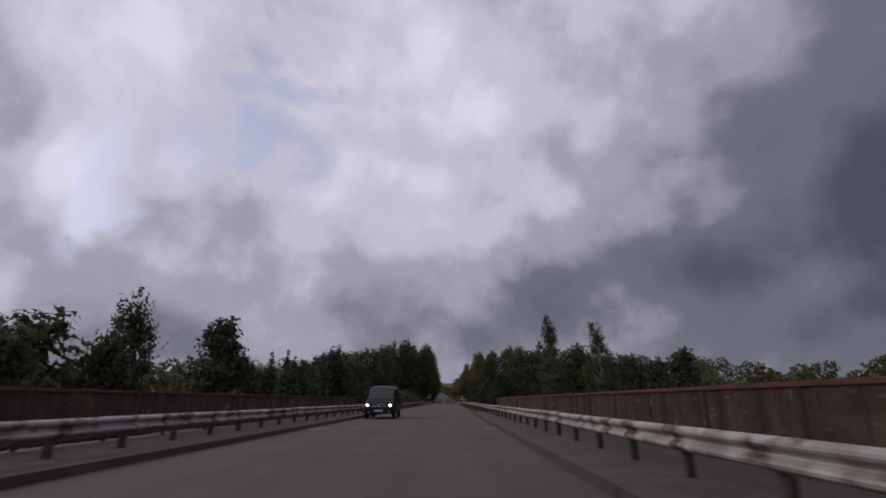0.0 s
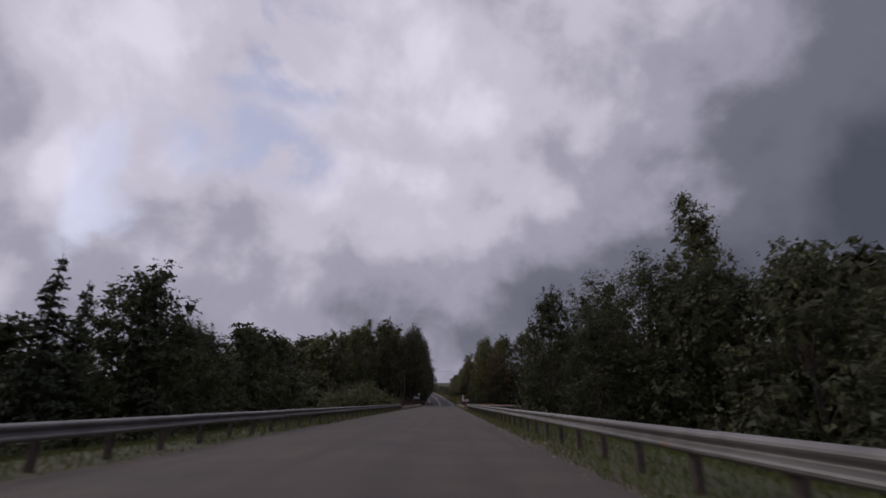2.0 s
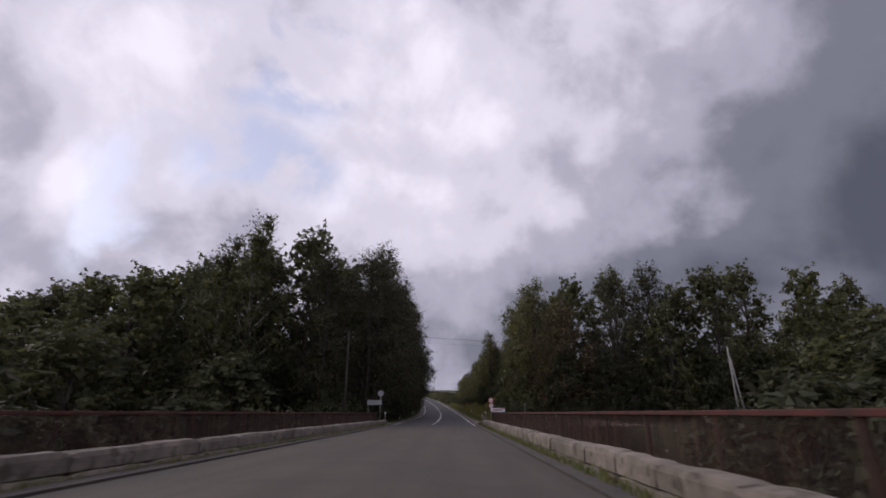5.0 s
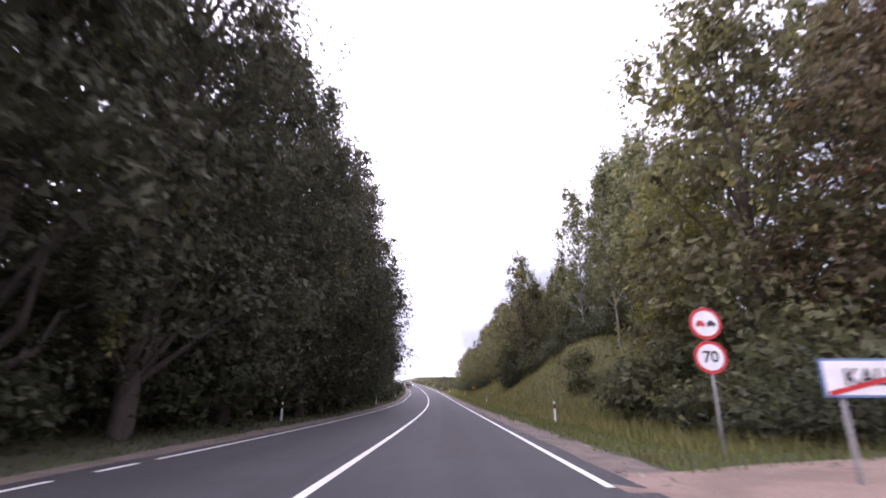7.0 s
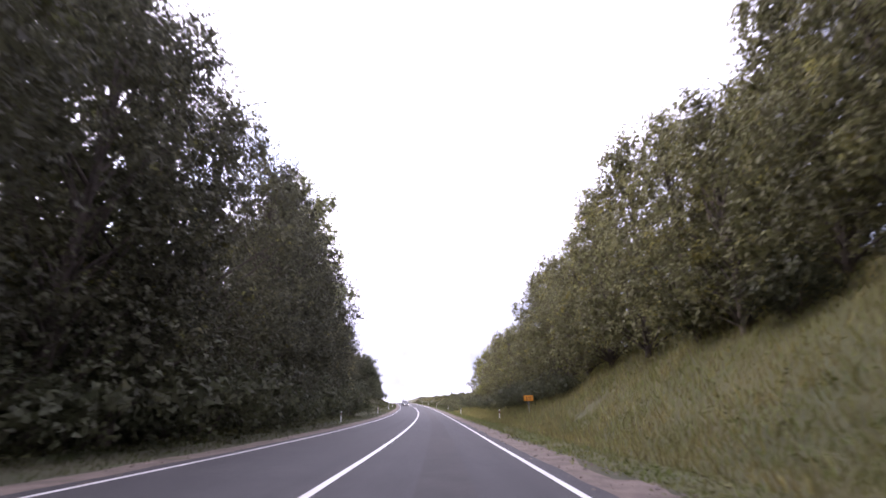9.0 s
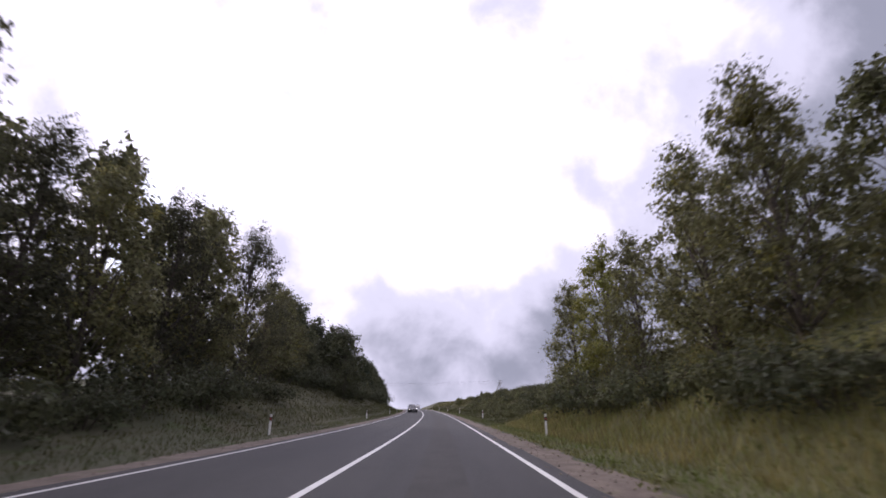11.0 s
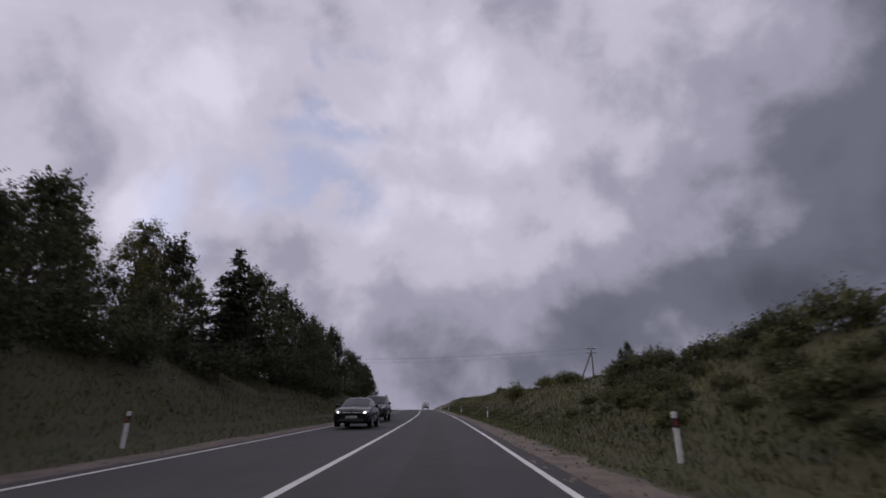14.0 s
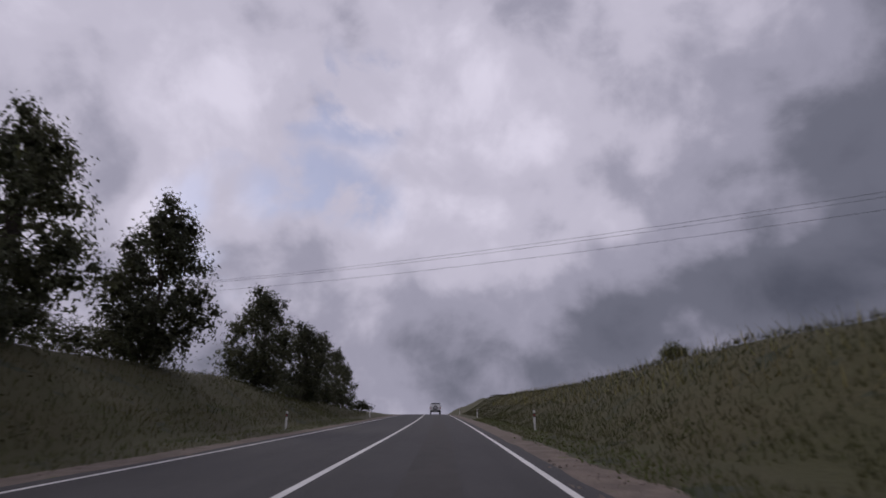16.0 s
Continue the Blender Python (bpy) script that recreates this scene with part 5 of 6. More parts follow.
def spruce_kind(name, seed, height, radius, n_leaves, label):
    """A spruce: whorls of drooping boughs with needle sprays, getting shorter to the tip."""
    rng = np.random.default_rng(seed)
    e = base(name, Matrix.Identity(4), label, "tree")
    pts, outs = [], []
    bm = bmesh.new()
    z = 0.10 * height
    while z < height * 0.97:
        t = z / height
        reach = radius * (1 - t) ** 0.85 + 0.12
        for k in range(max(4, int(8 * (1 - t) + 4))):
            a = rng.uniform(0, 6.283)
            r = reach * rng.uniform(0.7, 1.08)
            tip = Vector((r * math.cos(a), r * math.sin(a), z - 0.22 * r))
            tube(bm, (0, 0, z), tip, 0.02 + 0.012 * (1 - t), 0.008, 4, caps=False)
            m = max(4, int(n_leaves * r / (radius * 90)))
            q = rng.random(m) ** 0.7
            side = rng.normal(0, 0.16 * r + 0.03, m) * q
            pts.append(np.stack([q * tip.x - side * math.sin(a), q * tip.y + side * math.cos(a), z - 0.22 * r * q ** 1.5 + rng.normal(-0.04, 0.06, m)], 1))
            outs.append(np.tile([0.5 * math.cos(a), 0.5 * math.sin(a), 0.7], (m, 1)))
        z += height * 0.035 * rng.uniform(0.8, 1.2)
    p, u = np.concatenate(pts), np.concatenate(outs)
    crown = new("crown", leaf_mesh("crown", p, u, 0.34 * rng.uniform(0.6, 1.3, len(p)), M["needles"], rng, 0.34))
    crown.parent = e
    tagged(part("branchwork", bm, M["bark"], e), kind="stuff")
    bm = bmesh.new()
    tube(bm, (0, 0, -0.4), (0, 0, height), 0.016 * height + 0.03, 0.015, 8)
    part("trunk", bm, M["bark"], e, smooth=True)
    return e


def bush_kind(name, seed, height, radius, n_leaves, size, leaf, label, category="bush"):
    rng = np.random.default_rng(seed)
    e = base(name, Matrix.Identity(4), label, category)
    lobes = []
    for i in range(9):
        a, r = i * 2.4, radius * math.sqrt(i / 9) * 0.75
        h = height * rng.uniform(0.45, 0.75) * (1 - 0.35 * r / radius)
        q = radius * rng.uniform(0.32, 0.5)
        lobes.append((r * math.cos(a), r * math.sin(a), h * 0.62, q, q, h * 0.55))
    p, u, k = crown_points(lobes, n_leaves, rng, 0.45, min(0.25, size))
    crown = new("crown", leaf_mesh("crown", p, u, size * k * rng.uniform(0.6, 1.35, len(p)), M[leaf], rng))
    crown.parent = e
    bm = bmesh.new()
    for i in range(7):
        a = i * 0.9
        limb(bm, (0.1 * math.cos(a), 0.1 * math.sin(a), -0.3), (radius * 0.5 * math.cos(a), radius * 0.5 * math.sin(a), height * 0.6), 0.035, 0.012, 0.05, rng, 5)
    tagged(part("stemwork", bm, M["bark"], e), kind="stuff")
    return e


KINDS = {
    "oak": tree_kind("broadleaf_tree", 1, 20, 6.0, 0.08, 40, 22000, 0.215, "leaf_wood", "bark", "tall dark green broadleaved tree in the roadside wood"),
    "lime": tree_kind("broadleaf_tree", 2, 19, 5.6, 0.06, 38, 22000, 0.21, "leaf_wood", "bark", "tall dense broadleaved tree in the roadside wood"),
    "ash": tree_kind("broadleaf_tree", 3, 21, 5.4, 0.10, 36, 18000, 0.225, "leaf_dark", "bark", "tall dark broadleaved tree with open crown"),
    "back": tree_kind("broadleaf_tree", 15, 19, 6.0, 0.04, 30, 3400, 0.66, "leaf", "bark", "tall broadleaved tree deeper in the wood"),
    "maple": tree_kind("broadleaf_tree", 4, 13, 4.6, 0.03, 34, 12500, 0.245, "leaf_turning", "bark", "rounded leafy maple with foliage to the ground"),
    "russet": tree_kind("broadleaf_tree", 24, 13, 4.8, 0.04, 34, 12000, 0.25, "leaf_russet", "bark", "broadleaved tree with leaves turning reddish brown"),
    "maple_lime": tree_kind("broadleaf_tree", 5, 12.5, 4.0, 0.04, 30, 12000, 0.23, "leaf_lime", "bark", "yellow-green broadleaved tree on the bank"),
    "aspen": tree_kind("aspen_tree", 6, 17, 3.0, 0.24, 30, 7000, 0.26, "leaf_pale", "bark_pale", "slender grey-green aspen with pale trunk", slim=1.5),
    "birch": tree_kind("birch_tree", 7, 14, 2.6, 0.14, 34, 8200, 0.25, "leaf", "bark_pale", "slim birch with pale trunk and airy crown", slim=1.5),
    "bushy": tree_kind("broadleaf_tree", 18, 9, 3.6, 0.04, 30, 6200, 0.28, "leaf_dark", "bark", "small dense dark broadleaved tree near the road"),
    "small": tree_kind("broadleaf_tree", 8, 9, 3.6, 0.04, 24, 2400, 0.50, "leaf_dark", "bark", "small dark broadleaved tree"),
    "round": tree_kind("broadleaf_tree", 9, 9, 3.7, 0.03, 34, 10500, 0.28, "leaf_dark", "bark", "round-crowned tree standing on the grass bank"),
    "spruce": spruce_kind("spruce_tree", 10, 10, 2.1, 5600, "dark pointed spruce beside the road"),
    "spruce_thin": spruce_kind("spruce_tree", 11, 9, 1.6, 4400, "slim young spruce beside the road"),
    "willow": bush_kind("willow_bush", 12, 5.6, 4.4, 7200, 0.26, "leaf", "large rounded light green willow bush"),
    "shrub": bush_kind("shrub", 13, 1.9, 1.5, 1400, 0.185, "leaf", "dense green shrub on the bank"),
    "hedge": bush_kind("shrub", 16, 3.2, 2.6, 2300, 0.19, "leaf_dark", "leafy shrubs at the edge of the wood"),
    "thicket": bush_kind("shrub", 14, 3.2, 2.6, 1300, 0.33, "leaf_dark", "dark roadside thicket of shrubs"),
}
GROUPS = {"russet": "bank trees", "oak": "roadside wood", "lime": "roadside wood", "ash": "roadside wood", "back": "roadside wood", "maple": "bank trees", "maple_lime": "bank trees", "aspen": "bank trees",
          "birch": "bank trees", "small": "small trees", "bushy": "small trees", "round": "round trees", "spruce": "spruces", "spruce_thin": "spruces", "willow": "", "shrub": "shrubs", "thicket": "shrubs", "hedge": "shrubs"}
placed = {k: 0 for k in KINDS}
tree_rnd = random.Random(21)


def plant(kind, s, d, height=None, dy=0.0, wide=None):
    """Stand one plant on the ground; height in metres, wide as a factor."""
    ob = KINDS[kind]
    own = {"russet": 13, "oak": 20, "lime": 19, "ash": 21, "back": 19, "maple": 13, "maple_lime": 12.5, "aspen": 17, "birch": 14, "small": 9, "bushy": 9, "round": 9, "spruce": 10,
           "spruce_thin": 9, "willow": 5.6, "shrub": 1.9, "thicket": 3.2, "hedge": 3.2}[kind]
    k = (height or own) / own
    w = k * (wide or tree_rnd.uniform(0.92, 1.1))
    p = at(s, d, land(s, d) - 0.08 + dy)
    turn = Matrix.Rotation(tree_rnd.uniform(0, 6.283), 4, "Z")
    if placed[kind] == 0:
        ob.matrix_basis = Matrix.Translation(p) @ turn @ Matrix.Diagonal((w, w, k, 1))
        made = ob
    else:
        made = copy_thing(ob, Matrix.Translation(p) @ turn)
        made.scale = (w, w, k)
    if GROUPS[kind]:
        tagged(made, group=GROUPS[kind])
    placed[kind] += 1


def row(kinds, s0, s1, step, d, spread, h0, h1, wide=None):
    s = s0
    i = 0
    while s < s1:
        plant(kinds[i % len(kinds)], s + tree_rnd.uniform(-0.3, 0.3) * step, d + tree_rnd.uniform(-spread, spread), tree_rnd.uniform(h0, h1), 0.0, wide)
        s += step
        i += 1


# first bridge and the stretch after it: left side
for s, d, h in ((14, -27, 11), (20, -23, 12.5), (24, -28, 15), (29, -25, 14), (34, -27, 15.5), (40, -26, 14.5), (44, -28, 13), (69, -30, 15), (73, -31, 12.5), (47, -30, 9), (66, -28, 9)):
    plant("small", s, d, h)
for s, d, h, k in ((61.5, -18, 10.5, "spruce"), (64.5, -18, 9.8, "spruce_thin"), (67.5, -18, 9.6, "spruce"), (70, -18.5, 9.6, "spruce_thin"), (75, -17, 11.2, "spruce"), (76.5, -18.5, 10, "spruce_thin"),
                   (81, -18.5, 11.8, "spruce"), (84, -19, 11, "spruce_thin"), (88, -17.5, 12, "spruce"), (89.5, -19, 13, "bushy"), (93, -18, 10.5, "bushy"), (97.5, -18, 10, "bushy"), (70, -23, 11, "spruce")):
    plant(k, s, d, h)
row(["small", "thicket", "small", "birch"], 66, 136, 5.0, -25, 2.5, 8, 10)
row(["thicket", "thicket"], 70, 112, 4.5, -14.5, 1.2, 3.2, 4.8)
row(["thicket", "thicket"], 54, 72, 4.5, -20, 1.2, 3.2, 4.8)
for s, d, h in ((104, -17.5, 11), (110, -19, 12), (116, -18.5, 11.8), (130, -21, 9)):
    plant("small", s, d, h)
plant("willow", 133, -11.6, 6.6 - land(133, -11.6), 0.0, 0.95)
plant("bushy", 39.5, -23.5, 8.6 - land(39.5, -23.5), 0.0, 0.62)
row(["hedge"], 366, 386, 4.0, -14.5, 0.8, 3.5, 5.0)
# right side
for s, d, h, k in ((68, 22, 13.5, "birch"), (66, 27, 8.5, "small"), (89.7, 19.8, 17.8, "birch"), (62, 27, 8, "small"), (74, 24, 9.5, "small"), (79, 22, 11, "small"), (84, 23, 13, "small"),
                   (84, 15.5, 11.5, "bushy"), (100.5, 13.8, 9, "bushy"), (91, 19, 13, "small"), (104, 18, 13.5, "small"),
                   (110, 20, 10.5, "small"), (117, 19, 11, "small"), (124, 22, 12, "small"), (131, 21, 14.5, "birch"), (136, 25, 12, "small"), (71, 17, 8.6, "bushy"), (77, 17, 10.5, "bushy"), (81, 16.5, 11, "bushy")):
    plant(k, s, d, h)
for s, d, h, w in ((89.5, 8.9, 9.0, 0.75), (93.5, 9.0, 5.4, 0.9), (97, 9.6, 4.6, 0.95), (85, 10.4, 7.0, 0.9)):
    plant("bushy", s, d, h, 0.0, w)
for s, d, h in ((85.5, 14.2, 12.8), (90.5, 13.4, 12.8), (95.3, 13.2, 12.6)):
    plant("ash", s, d, h, 0.0, 1.4)
row(["small", "small", "small", "birch"], 20, 62, 5.5, 34, 3, 6, 7.6, 1.4)
row(["small", "small", "birch"], 66, 132, 6.5, 31, 3, 9, 12)
row(["thicket"], 54, 84, 4.5, 15.5, 1.0, 3.5, 5.0)
row(["hedge"], 104, 136, 4.0, 13.5, 1.0, 3.0, 4.6)
# round the second bridge
row(["small", "back"], 138, 192, 8.0, -30, 4, 14.5, 17, 1.5)
row(["small"], 140, 190, 6.0, -19, 2, 9, 12, 1.4)
row(["small", "back"], 138, 190, 7.0, 40, 5, 13, 17, 1.45)
row(["hedge"], 140, 184, 5.0, 15, 2, 4.5, 7.0)
row(["small"], 142, 186, 7.0, 23, 2, 9, 12, 1.4)
for s, d, h, k in ((197, -13, 20.5, "oak"), (196, -20, 20, "lime"), (198, -28, 20, "ash"), (197, -35, 18.5, "back"), (200, -43, 17, "back"), (203, -52, 16, "back"), (205, -62, 15, "back"),
                   (204, -24, 22, "back"), (205, -33, 20.5, "back"), (209, -42, 19.5, "back"), (193, -46, 15, "back"), (207, -52, 18, "back"), (206, -28, 20.5, "back"), (208, -38, 19.5, "back"), (192.5, -20, 23.5, "birch"), (193, -23.6, 21, "birch"), (206, -46.5, 18.5, "back"), (206, -57, 16, "back")):
    plant(k, s, d, h, 0.0, 1.3 if d < -15 and k == "back" else 1.0)
row(["hedge", "bushy"], 193, 200, 3.0, -12, 1.0, 4.0, 6.0)
row(["small"], 192, 199, 2.4, -24, 6.0, 7.0, 10.0)
# left wood
row(["hedge"], 198, 232, 2.4, -10.8, 0.6, 1.8, 2.6)
row(["thicket"], 232, 318, 2.6, -12.0, 0.6, 2.0, 2.8)
row(["oak", "lime", "oak", "lime"], 200, 228, 5.6, -8.1, 0.6, 19.5, 23)
row(["oak", "lime", "oak", "lime"], 228, 254, 5.6, -7.5, 0.5, 19.5, 23)
row(["back"], 202, 276, 6.5, -16.5, 1.5, 21, 25)
row(["hedge", "hedge", "bushy"], 200, 316, 4.2, -9.0, 0.6, 3.5, 6.0)
row(["lime", "oak"], 259, 287, 5.4, -9.5, 0.5, 16.5, 19)
row(["lime", "oak"], 288, 318, 5.6, -11.3, 0.6, 16, 18.5)
row(["maple", "lime"], 320, 350, 5.4, -14.5, 0.8, 11.5, 13.5)
row(["back"], 278, 350, 6.5, -20, 1.5, 14, 17)
for s, d, h in ((298.5, -13, 24), (308.5, -12.6, 26.5), (301, -14.5, 22)):
    plant("aspen", s, d, h)
for s, d, h in ((300, -19, 18.5),):
    plant("back", s, d, h, 0.0, 1.2)
row(["hedge"], 318, 350, 4.5, -12.0, 0.8, 2.5, 4.0)
# right wood on its bank
for s, d, h, k in ((215, 14.0, 18.5, "maple"), (210.5, 17.5, 15.5, "russet"), (210, 25, 20.5, "oak"), (212, 31, 21, "lime"), (209, 38, 20.5, "back"), (213, 45, 21, "back"), (209, 52, 20, "back"), (212, 60, 19, "back"),
                   (217, 21, 19, "back"), (220, 28, 20, "back"), (221.5, 14.5, 12.0, "maple_lime"), (227, 14.6, 14.0, "aspen"), (229.5, 13.4, 13.2, "aspen"), (231, 17, 16, "aspen"), (232, 15.5, 15, "aspen"), (235, 16, 16, "aspen"), (239, 17, 15.5, "aspen"),
                   (243, 15.0, 16.5, "aspen"), (247.5, 14.4, 9.5, "birch"), (251, 14.2, 8.0, "maple"), (236, 21, 14, "back"), (226, 21, 16, "back"), (206, 30, 15.5, "back"), (214, 36, 18, "back"), (208, 17, 9, "bushy"), (207, 22, 9, "bushy"), (206, 28, 9, "bushy"), (206, 35, 9, "small"), (206, 42, 9, "small"), (206, 50, 9, "small")):
    plant(k, s, d, h)
row(["hedge"], 206, 208, 0.2, 26, 14, 2.6, 4.6)
row(["hedge", "hedge", "shrub"], 207, 215, 1.5, 11.6, 1.2, 2.8, 4.4)
row(["hedge", "shrub"], 207.5, 213, 1.8, 9.4, 0.6, 1.6, 2.4)
row(["maple"], 256, 264, 3.6, 13.2, 0.6, 8.5, 9.6)
row(["maple", "maple", "ash"], 264, 270, 4.0, 12.6, 0.8, 9.0, 11.0)
for s, d, h, k in ((252.5, 9.2, 4.4, "bushy"), (255.2, 9.7, 5.0, "bushy"), (249.5, 11.2, 3.4, "hedge"), (238, 20, 9.5, "back"), (244, 19.5, 9.5, "back"), (250, 19, 9.0, "back"), (233, 20, 10, "back")):
    plant(k, s, d, h)
row(["hedge", "hedge", "bushy"], 232, 262, 2.6, 16.2, 0.8, 3.2, 5.0)
plant("maple", 254.5, 11.3, 14.0, 0.0, 0.85)
row(["hedge"], 285, 302, 3.2, 9.6, 0.5, 2.2, 3.2)
row(["maple", "maple", "maple_lime", "maple"], 304, 342, 5.2, 11.2, 0.6, 6.8, 8.2)
for s, d, h in ((271.5, 12.2, 10.4), (276, 12.0, 11.8), (281, 12.0, 11.4), (273, 17.5, 11.5), (285.5, 12.0, 9.8), (290, 12.0, 9.6), (294, 11.8, 10.6), (299, 11.8, 10.6), (297, 17, 11.5)):
    plant("maple", s, d, h)
row(["back"], 246, 266, 7.0, 21, 1.5, 7.5, 9)
row(["back"], 267, 280, 6.0, 21, 1.5, 11, 14)
row(["back"], 282, 342, 7.0, 20, 1.5, 8.5, 10)
row(["hedge", "shrub"], 246, 272, 5.0, 12.4, 0.9, 1.6, 2.8)
row(["hedge", "shrub"], 300, 342, 4.0, 9.0, 0.5, 1.6, 2.8)
for s, d in ((216, 9.3), (219.5, 9.8), (226, 9.8), (231, 11), (222, 11)):
    plant("shrub", s, d, 2.0)
# left bank further on
for s, d, h, k in ((362, -17, 11, "maple"), (368, -17.5, 11.5, "maple"), (375, -18.5, 12.5, "round"), (381, -19, 11.6, "round"), (389.5, -13.2, 10.6, "round"), (391.5, -18.5, 11.4, "round"), (395, -16, 10.5, "round"),
                   (400, -13.5, 6, "bushy"), (410, -18.5, 7.6, "bushy"), (417, -18.5, 8.2, "bushy"), (406, -14, 6.8, "bushy"), (412, -15.5, 7.5, "bushy"), (421, -16.5, 8.2, "maple"), (425, -16.5, 8.4, "bushy"), (434, -14, 8.8, "bushy"),
                   (440, -13.5, 8.8, "bushy"), (446, -13.5, 8.6, "bushy"), (452, -13.5, 7.7, "bushy"), (458, -14, 7.6, "round"), (467, -16.3, 10.2, "round"), (477, -15.3, 10.2, "round"), (492, -14, 8.6, "round"),
                   (505, -13.5, 8.5, "round"), (514, -13.5, 8.5, "bushy"), (523, -13, 8, "bushy"), (532, -13, 7, "bushy"), (545, -12, 3, "thicket")):
    plant(k, s, d, h)
plant("spruce", 431, -14.5, 10, 0.0, 1.7)
row(["bushy", "hedge"], 384, 462, 5.5, -12.2, 0.8, 3.5, 5.5)
row(["back"], 360, 462, 8.0, -23, 2.0, 8, 10)
for s, d, h in ((492, -13.4, 2.6), (499, -13, 2.4), (507, -13, 2.6), (516, -12.8, 2.4), (464, -16.6, 3.6), (468.5, -17, 3.4), (473, -16.5, 3.0), (478, -15.6, 2.4)):
    plant("hedge", s, d, h)
# shrubs along the right crest
row(["shrub", "thicket", "shrub"], 346, 402, 1.5, 12.0, 0.9, 0.7, 1.3, 1.05)
row(["thicket", "shrub"], 346, 419, 1.7, 10.8, 0.6, 0.6, 1.0, 1.05)
row(["shrub"], 346, 417, 1.9, 8.5, 0.5, 0.45, 0.75, 1.2)
row(["shrub"], 346, 419, 1.7, 9.5, 0.6, 0.6, 1.0, 1.1)
row(["shrub", "shrub", "thicket"], 404, 421, 1.6, 12.2, 0.8, 0.9, 1.5, 1.05)
plant("bushy", 420.5, 13, 1.9, 0.0, 0.7)
plant("bushy", 422.2, 13.2, 1.7, 0.0, 0.6)
row(["shrub"], 430, 443, 2.4, 12.6, 0.6, 0.7, 1.3, 1.2)
plant("shrub", 446, 10.4, 2.5, 0.0, 0.72)
plant("shrub", 447.6, 10.8, 1.9, 0.0, 0.6)
plant("shrub", 470, 12.3, 1.0)
for k in KINDS:
    if placed[k] == 0:
        plant(k, 300, -30)


# far woods: many crowns, too many to count
def woods(name, spots, label, seed):
    rng = np.random.default_rng(seed)
    pts, outs = [], []
    for s, d, h in spots:
        r = h * 0.26
        lobes = [(rng.normal(0, r * 0.5), rng.normal(0, r * 0.5), h * q, r * 0.8, r * 0.8, h * 0.17) for q in (0.2, 0.4, 0.58, 0.75, 0.86)]
        p, u, _ = crown_points(lobes, 420, rng, 0.7)
        pts.append(p + np.array(at(s, d, land(s, d))))
        outs.append(u)
    p, u = np.concatenate(pts), np.concatenate(outs)
    ob = new(name, leaf_mesh(name, p, u, 1.05 * rng.uniform(0.6, 1.3, len(p)), M["leaf"], rng))
    return tagged(ob, label, "woods", kind="stuff")


far = random.Random(8)
woods("far_woods", [(far.uniform(150, 330), far.uniform(55, 140), far.uniform(11, 15)) for _ in range(90)] +
      [(far.uniform(40, 190), far.uniform(60, 120), far.uniform(9, 12)) for _ in range(60)], "distant mixed wood behind the bridges", 5)
woods("far_woods", [(far.uniform(205, 340), far.uniform(-110, -32), far.uniform(14, 19)) for _ in range(80)] +
      [(far.uniform(30, 190), far.uniform(-120, -45), far.uniform(8, 12)) for _ in range(60)], "distant mixed wood on the far slope", 6)


# ---- grass ----
def turf(name, n, s0, s1, d0, d1, h0, h1, mat, label, seed, width=0.02):
    """Blades of grass standing on the ground, denser towards the road."""
    rng = np.random.default_rng(seed)
    v = np.zeros((n * 3, 3), np.float32)
    for i in range(n):
        s = rng.uniform(s0, s1)
        d = d0 + (d1 - d0) * rng.random() ** 1.2
        if noise.noise((s * 0.35, d * 0.5, 1.0)) < -0.62:
            continue
        p = at(s, d, land(s, d) - 0.02 if name != "weeds" else 0.03)
        h = rng.uniform(h0, h1)
        a = rng.uniform(0, 6.283)
        w = width * rng.uniform(0.7, 1.6)
        lean = rng.normal(0, 0.3 * h, 2)
        v[3 * i] = (p.x + w * math.cos(a), p.y + w * math.sin(a), p.z)
        v[3 * i + 1] = (p.x - w * math.cos(a), p.y - w * math.sin(a), p.z)
        v[3 * i + 2] = (p.x + lean[0], p.y + lean[1], p.z + h)
    me = bpy.data.meshes.new(name)
    me.vertices.add(len(v)), me.loops.add(len(v)), me.polygons.add(n)
    me.vertices.foreach_set("co", v.ravel())
    me.loops.foreach_set("vertex_index", np.arange(len(v), dtype=np.int32))
    me.polygons.foreach_set("loop_start", np.arange(0, len(v), 3, dtype=np.int32))
    me.update(calc_edges=True)
    me.materials.append(mat)
    return tagged(new(name, me), label, "grass", kind="stuff")


turf("grass", 44000, 204, 345, 5.3, 8.5, 0.05, 0.20, M["grass"], "short green grass on the verge", 1, 0.012)
turf("grass", 6000, 204, 220, 5.4, 9.5, 0.05, 0.22, M["grass"], "short green grass beside the side road", 21, 0.012)
turf("grass", 32000, 345, 500, 5.3, 8.5, 0.05, 0.18, M["verge_grass"], "short dark green grass on the verge", 22, 0.012)
turf("grass", 26000, 198, 345, -10.0, -5.1, 0.05, 0.22, M["verge_grass"], "short green grass along the wood", 2, 0.012)
turf("grass", 28000, 345, 500, -10.0, -5.1, 0.05, 0.22, M["verge_grass"], "short dark green grass on the verge", 23, 0.012)
turf("tall_grass", 76000, 206, 345, 6.5, 15.0, 0.15, 0.50, M["dry_grass"], "tall dry grass on the bank", 3, 0.014)
turf("tall_grass", 24000, 206, 345, 7.0, 15.0, 0.12, 0.40, M["grass"], "green grass among the dry on the bank", 13, 0.014)
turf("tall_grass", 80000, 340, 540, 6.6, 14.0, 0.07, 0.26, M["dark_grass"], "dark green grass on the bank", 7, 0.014)
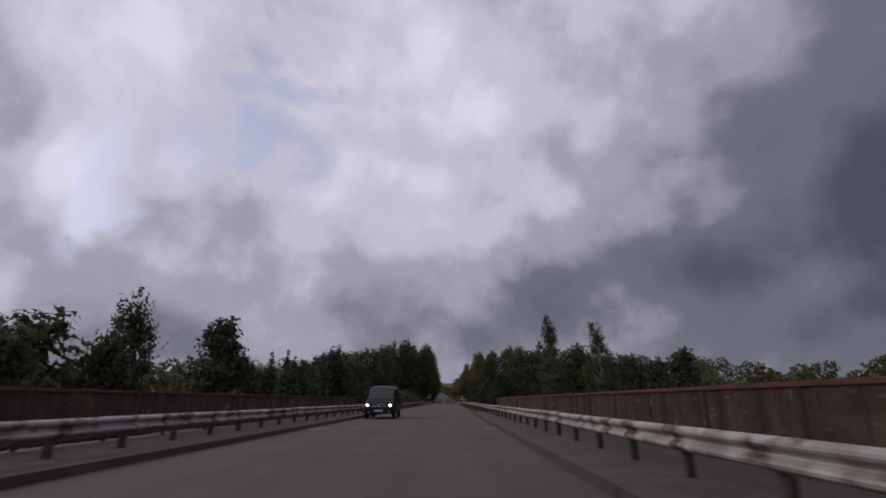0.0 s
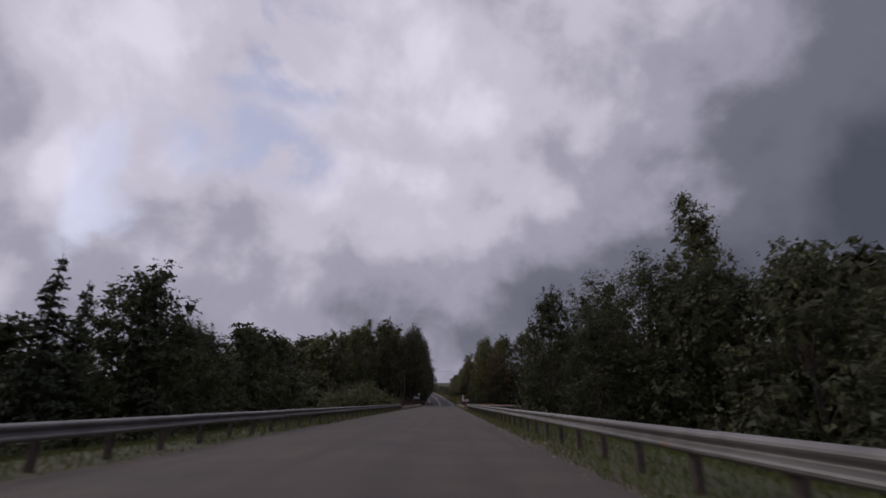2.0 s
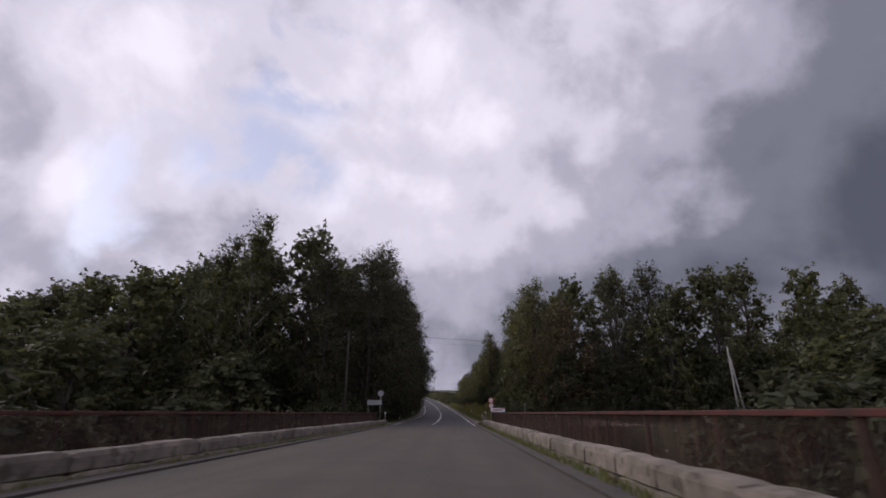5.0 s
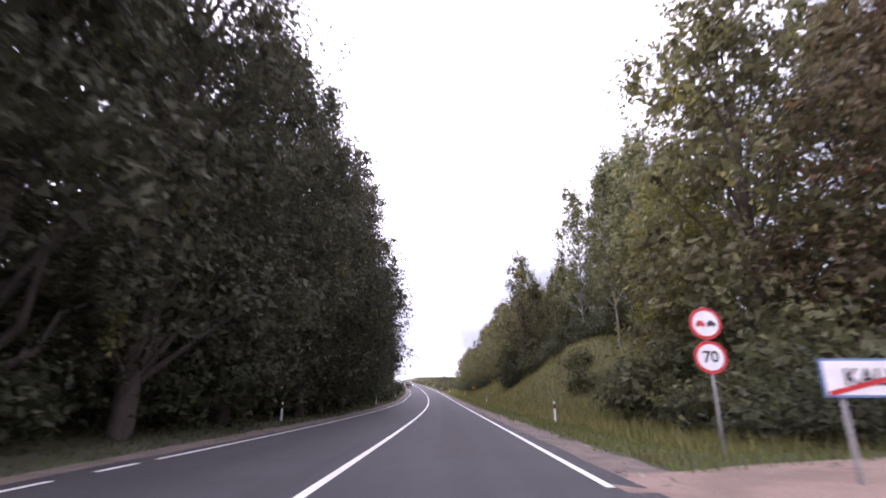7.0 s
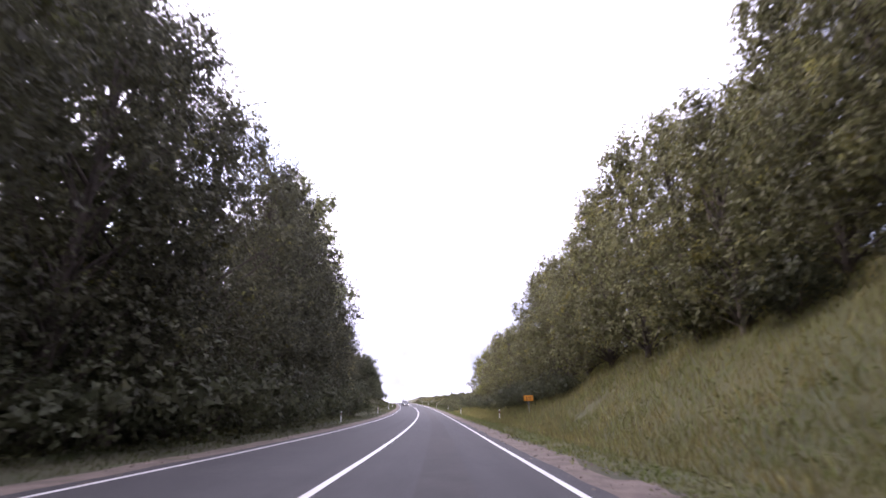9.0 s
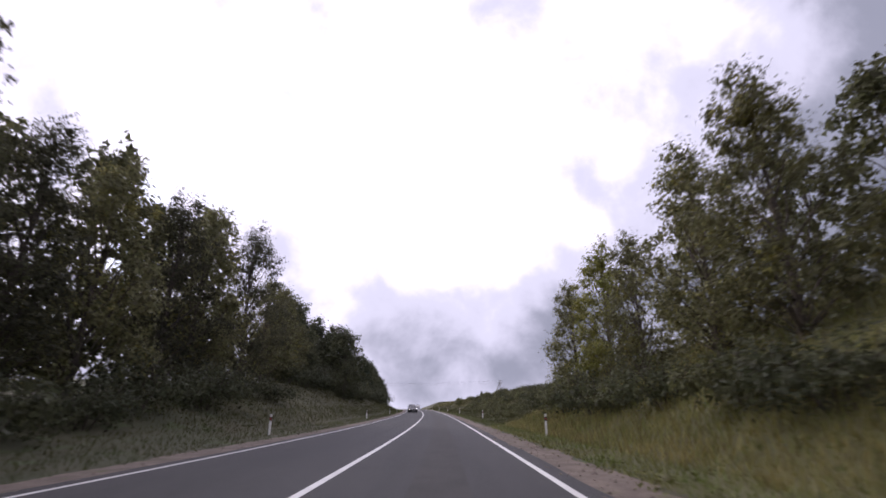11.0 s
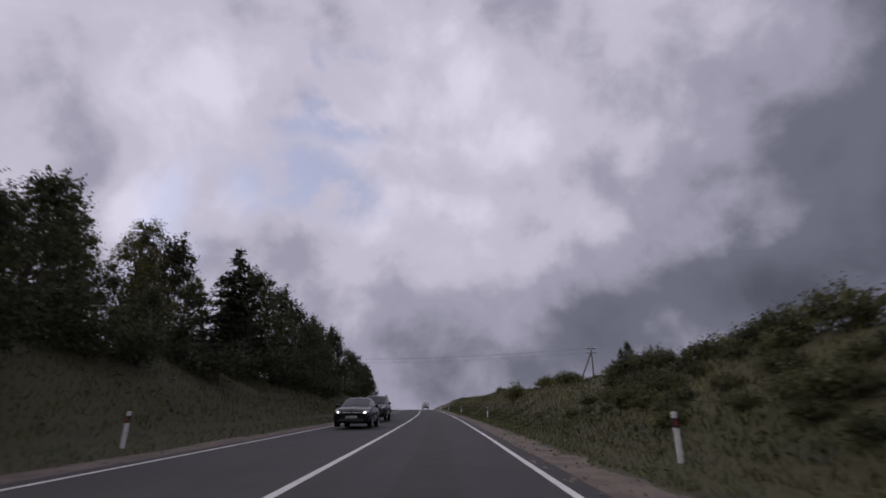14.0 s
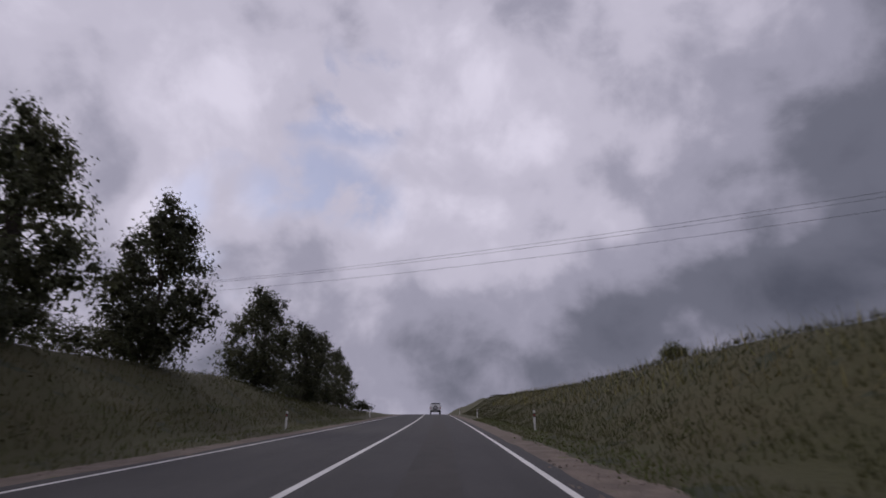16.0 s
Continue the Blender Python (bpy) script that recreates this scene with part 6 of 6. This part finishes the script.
turf("tall_grass", 5000, 340, 520, 9.5, 14.0, 0.3, 0.7, M["dry_grass"], "scattered dry stalks on the crest", 8, 0.012)
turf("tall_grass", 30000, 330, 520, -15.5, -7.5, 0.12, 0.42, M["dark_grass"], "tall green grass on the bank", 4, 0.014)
turf("grass", 30000, 48, 136, 4.25, 8.5, 0.05, 0.24, M["verge_grass"], "grass under the guardrail", 5, 0.012)
turf("grass", 26000, 48, 136, -8.5, -4.25, 0.05, 0.24, M["verge_grass"], "grass under the guardrail", 6, 0.012)
turf("weeds", 2600, 141, 192, 4.28, 4.55, 0.05, 0.22, M["grass"], "weeds along the foot of the wall", 9, 0.012)
turf("weeds", 1400, 141, 192, -4.55, -4.28, 0.05, 0.2, M["grass"], "weeds along the foot of the wall", 10, 0.012)


def herbs(name, n, s0, s1, d0, d1, size, mat, label, seed):
    """Low leafy weeds in clumps on the bank."""
    rng = np.random.default_rng(seed)
    pts = []
    while len(pts) < n:
        s, d = rng.uniform(s0, s1), rng.uniform(d0, d1)
        k = noise.noise((s * 0.5, d * 0.6, 4.0 + seed))
        if k < -0.05:
            continue
        h = (0.12 + 0.55 * max(0.0, k)) * rng.uniform(0.5, 1.2)
        for _ in range(5):
            q = at(s + rng.normal(0, 0.12), d + rng.normal(0, 0.12), land(s, d) + h * rng.random())
            pts.append((q.x, q.y, q.z))
    p = np.array(pts)
    u = np.tile([0.0, 0.0, 0.8], (len(p), 1))
    ob = new(name, leaf_mesh(name, p, u, size * rng.uniform(0.6, 1.4, len(p)), mat, rng))
    return tagged(ob, label, "weeds", kind="stuff")


herbs("bank_weeds", 9000, 208, 345, 7.4, 14.0, 0.10, M["grass"], "leafy green weeds among the bank grass", 1)
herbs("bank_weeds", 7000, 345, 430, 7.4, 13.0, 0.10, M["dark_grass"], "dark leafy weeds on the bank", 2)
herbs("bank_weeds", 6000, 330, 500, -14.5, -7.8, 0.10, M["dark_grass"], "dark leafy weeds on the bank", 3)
herbs("bank_weeds", 9000, 200, 320, -9.5, -7.0, 0.14, M["leaf"], "dark leafy weeds at the edge of the wood", 4)


herbs("edge_weeds", 3500, 206, 345, 5.0, 5.7, 0.08, M["grass"], "small weeds along the gravel edge", 5)
herbs("edge_weeds", 3000, 345, 470, 5.0, 5.7, 0.08, M["verge_grass"], "small weeds along the gravel edge", 6)


# loose stones along the road's edge
def scree(name, n, s0, s1, d0, d1, seed):
    rng = np.random.default_rng(seed)
    shape = np.array([(1, 0, 0), (-1, 0, 0), (0, 1, 0), (0, -1, 0), (0, 0, 0.8), (0, 0, -0.8)], float)
    tris = np.array([(0, 2, 4), (2, 1, 4), (1, 3, 4), (3, 0, 4), (2, 0, 5), (1, 2, 5), (3, 1, 5), (0, 3, 5)])
    vs, fs = [], []
    for i in range(n):
        s, d = rng.uniform(s0, s1), d0 + (d1 - d0) * rng.random()
        p = np.array(at(s, d, low(s, d) + 0.005))
        r = 0.015 + 0.05 * rng.random() ** 3
        a = rng.uniform(0, 6.283)
        q = shape * r * rng.uniform(0.6, 1.3, (6, 3))
        q[:, :2] = q[:, :2] @ np.array([(math.cos(a), -math.sin(a)), (math.sin(a), math.cos(a))])
        fs.append(tris + len(vs) * 6)
        vs.append(q + p)
    me = mesh_from(name, np.concatenate(vs), np.concatenate(fs).tolist(), M["stones"])
    return tagged(new(name, me), "loose stones and broken asphalt along the road edge", "stones", kind="stuff")


scree("loose_stones", 700, 50, 137, 3.9, 5.0, 3)
scree("loose_stones", 2600, 200, 460, 4.0, 5.4, 1)
scree("loose_stones", 900, 200, 460, -5.1, -4.0, 2)
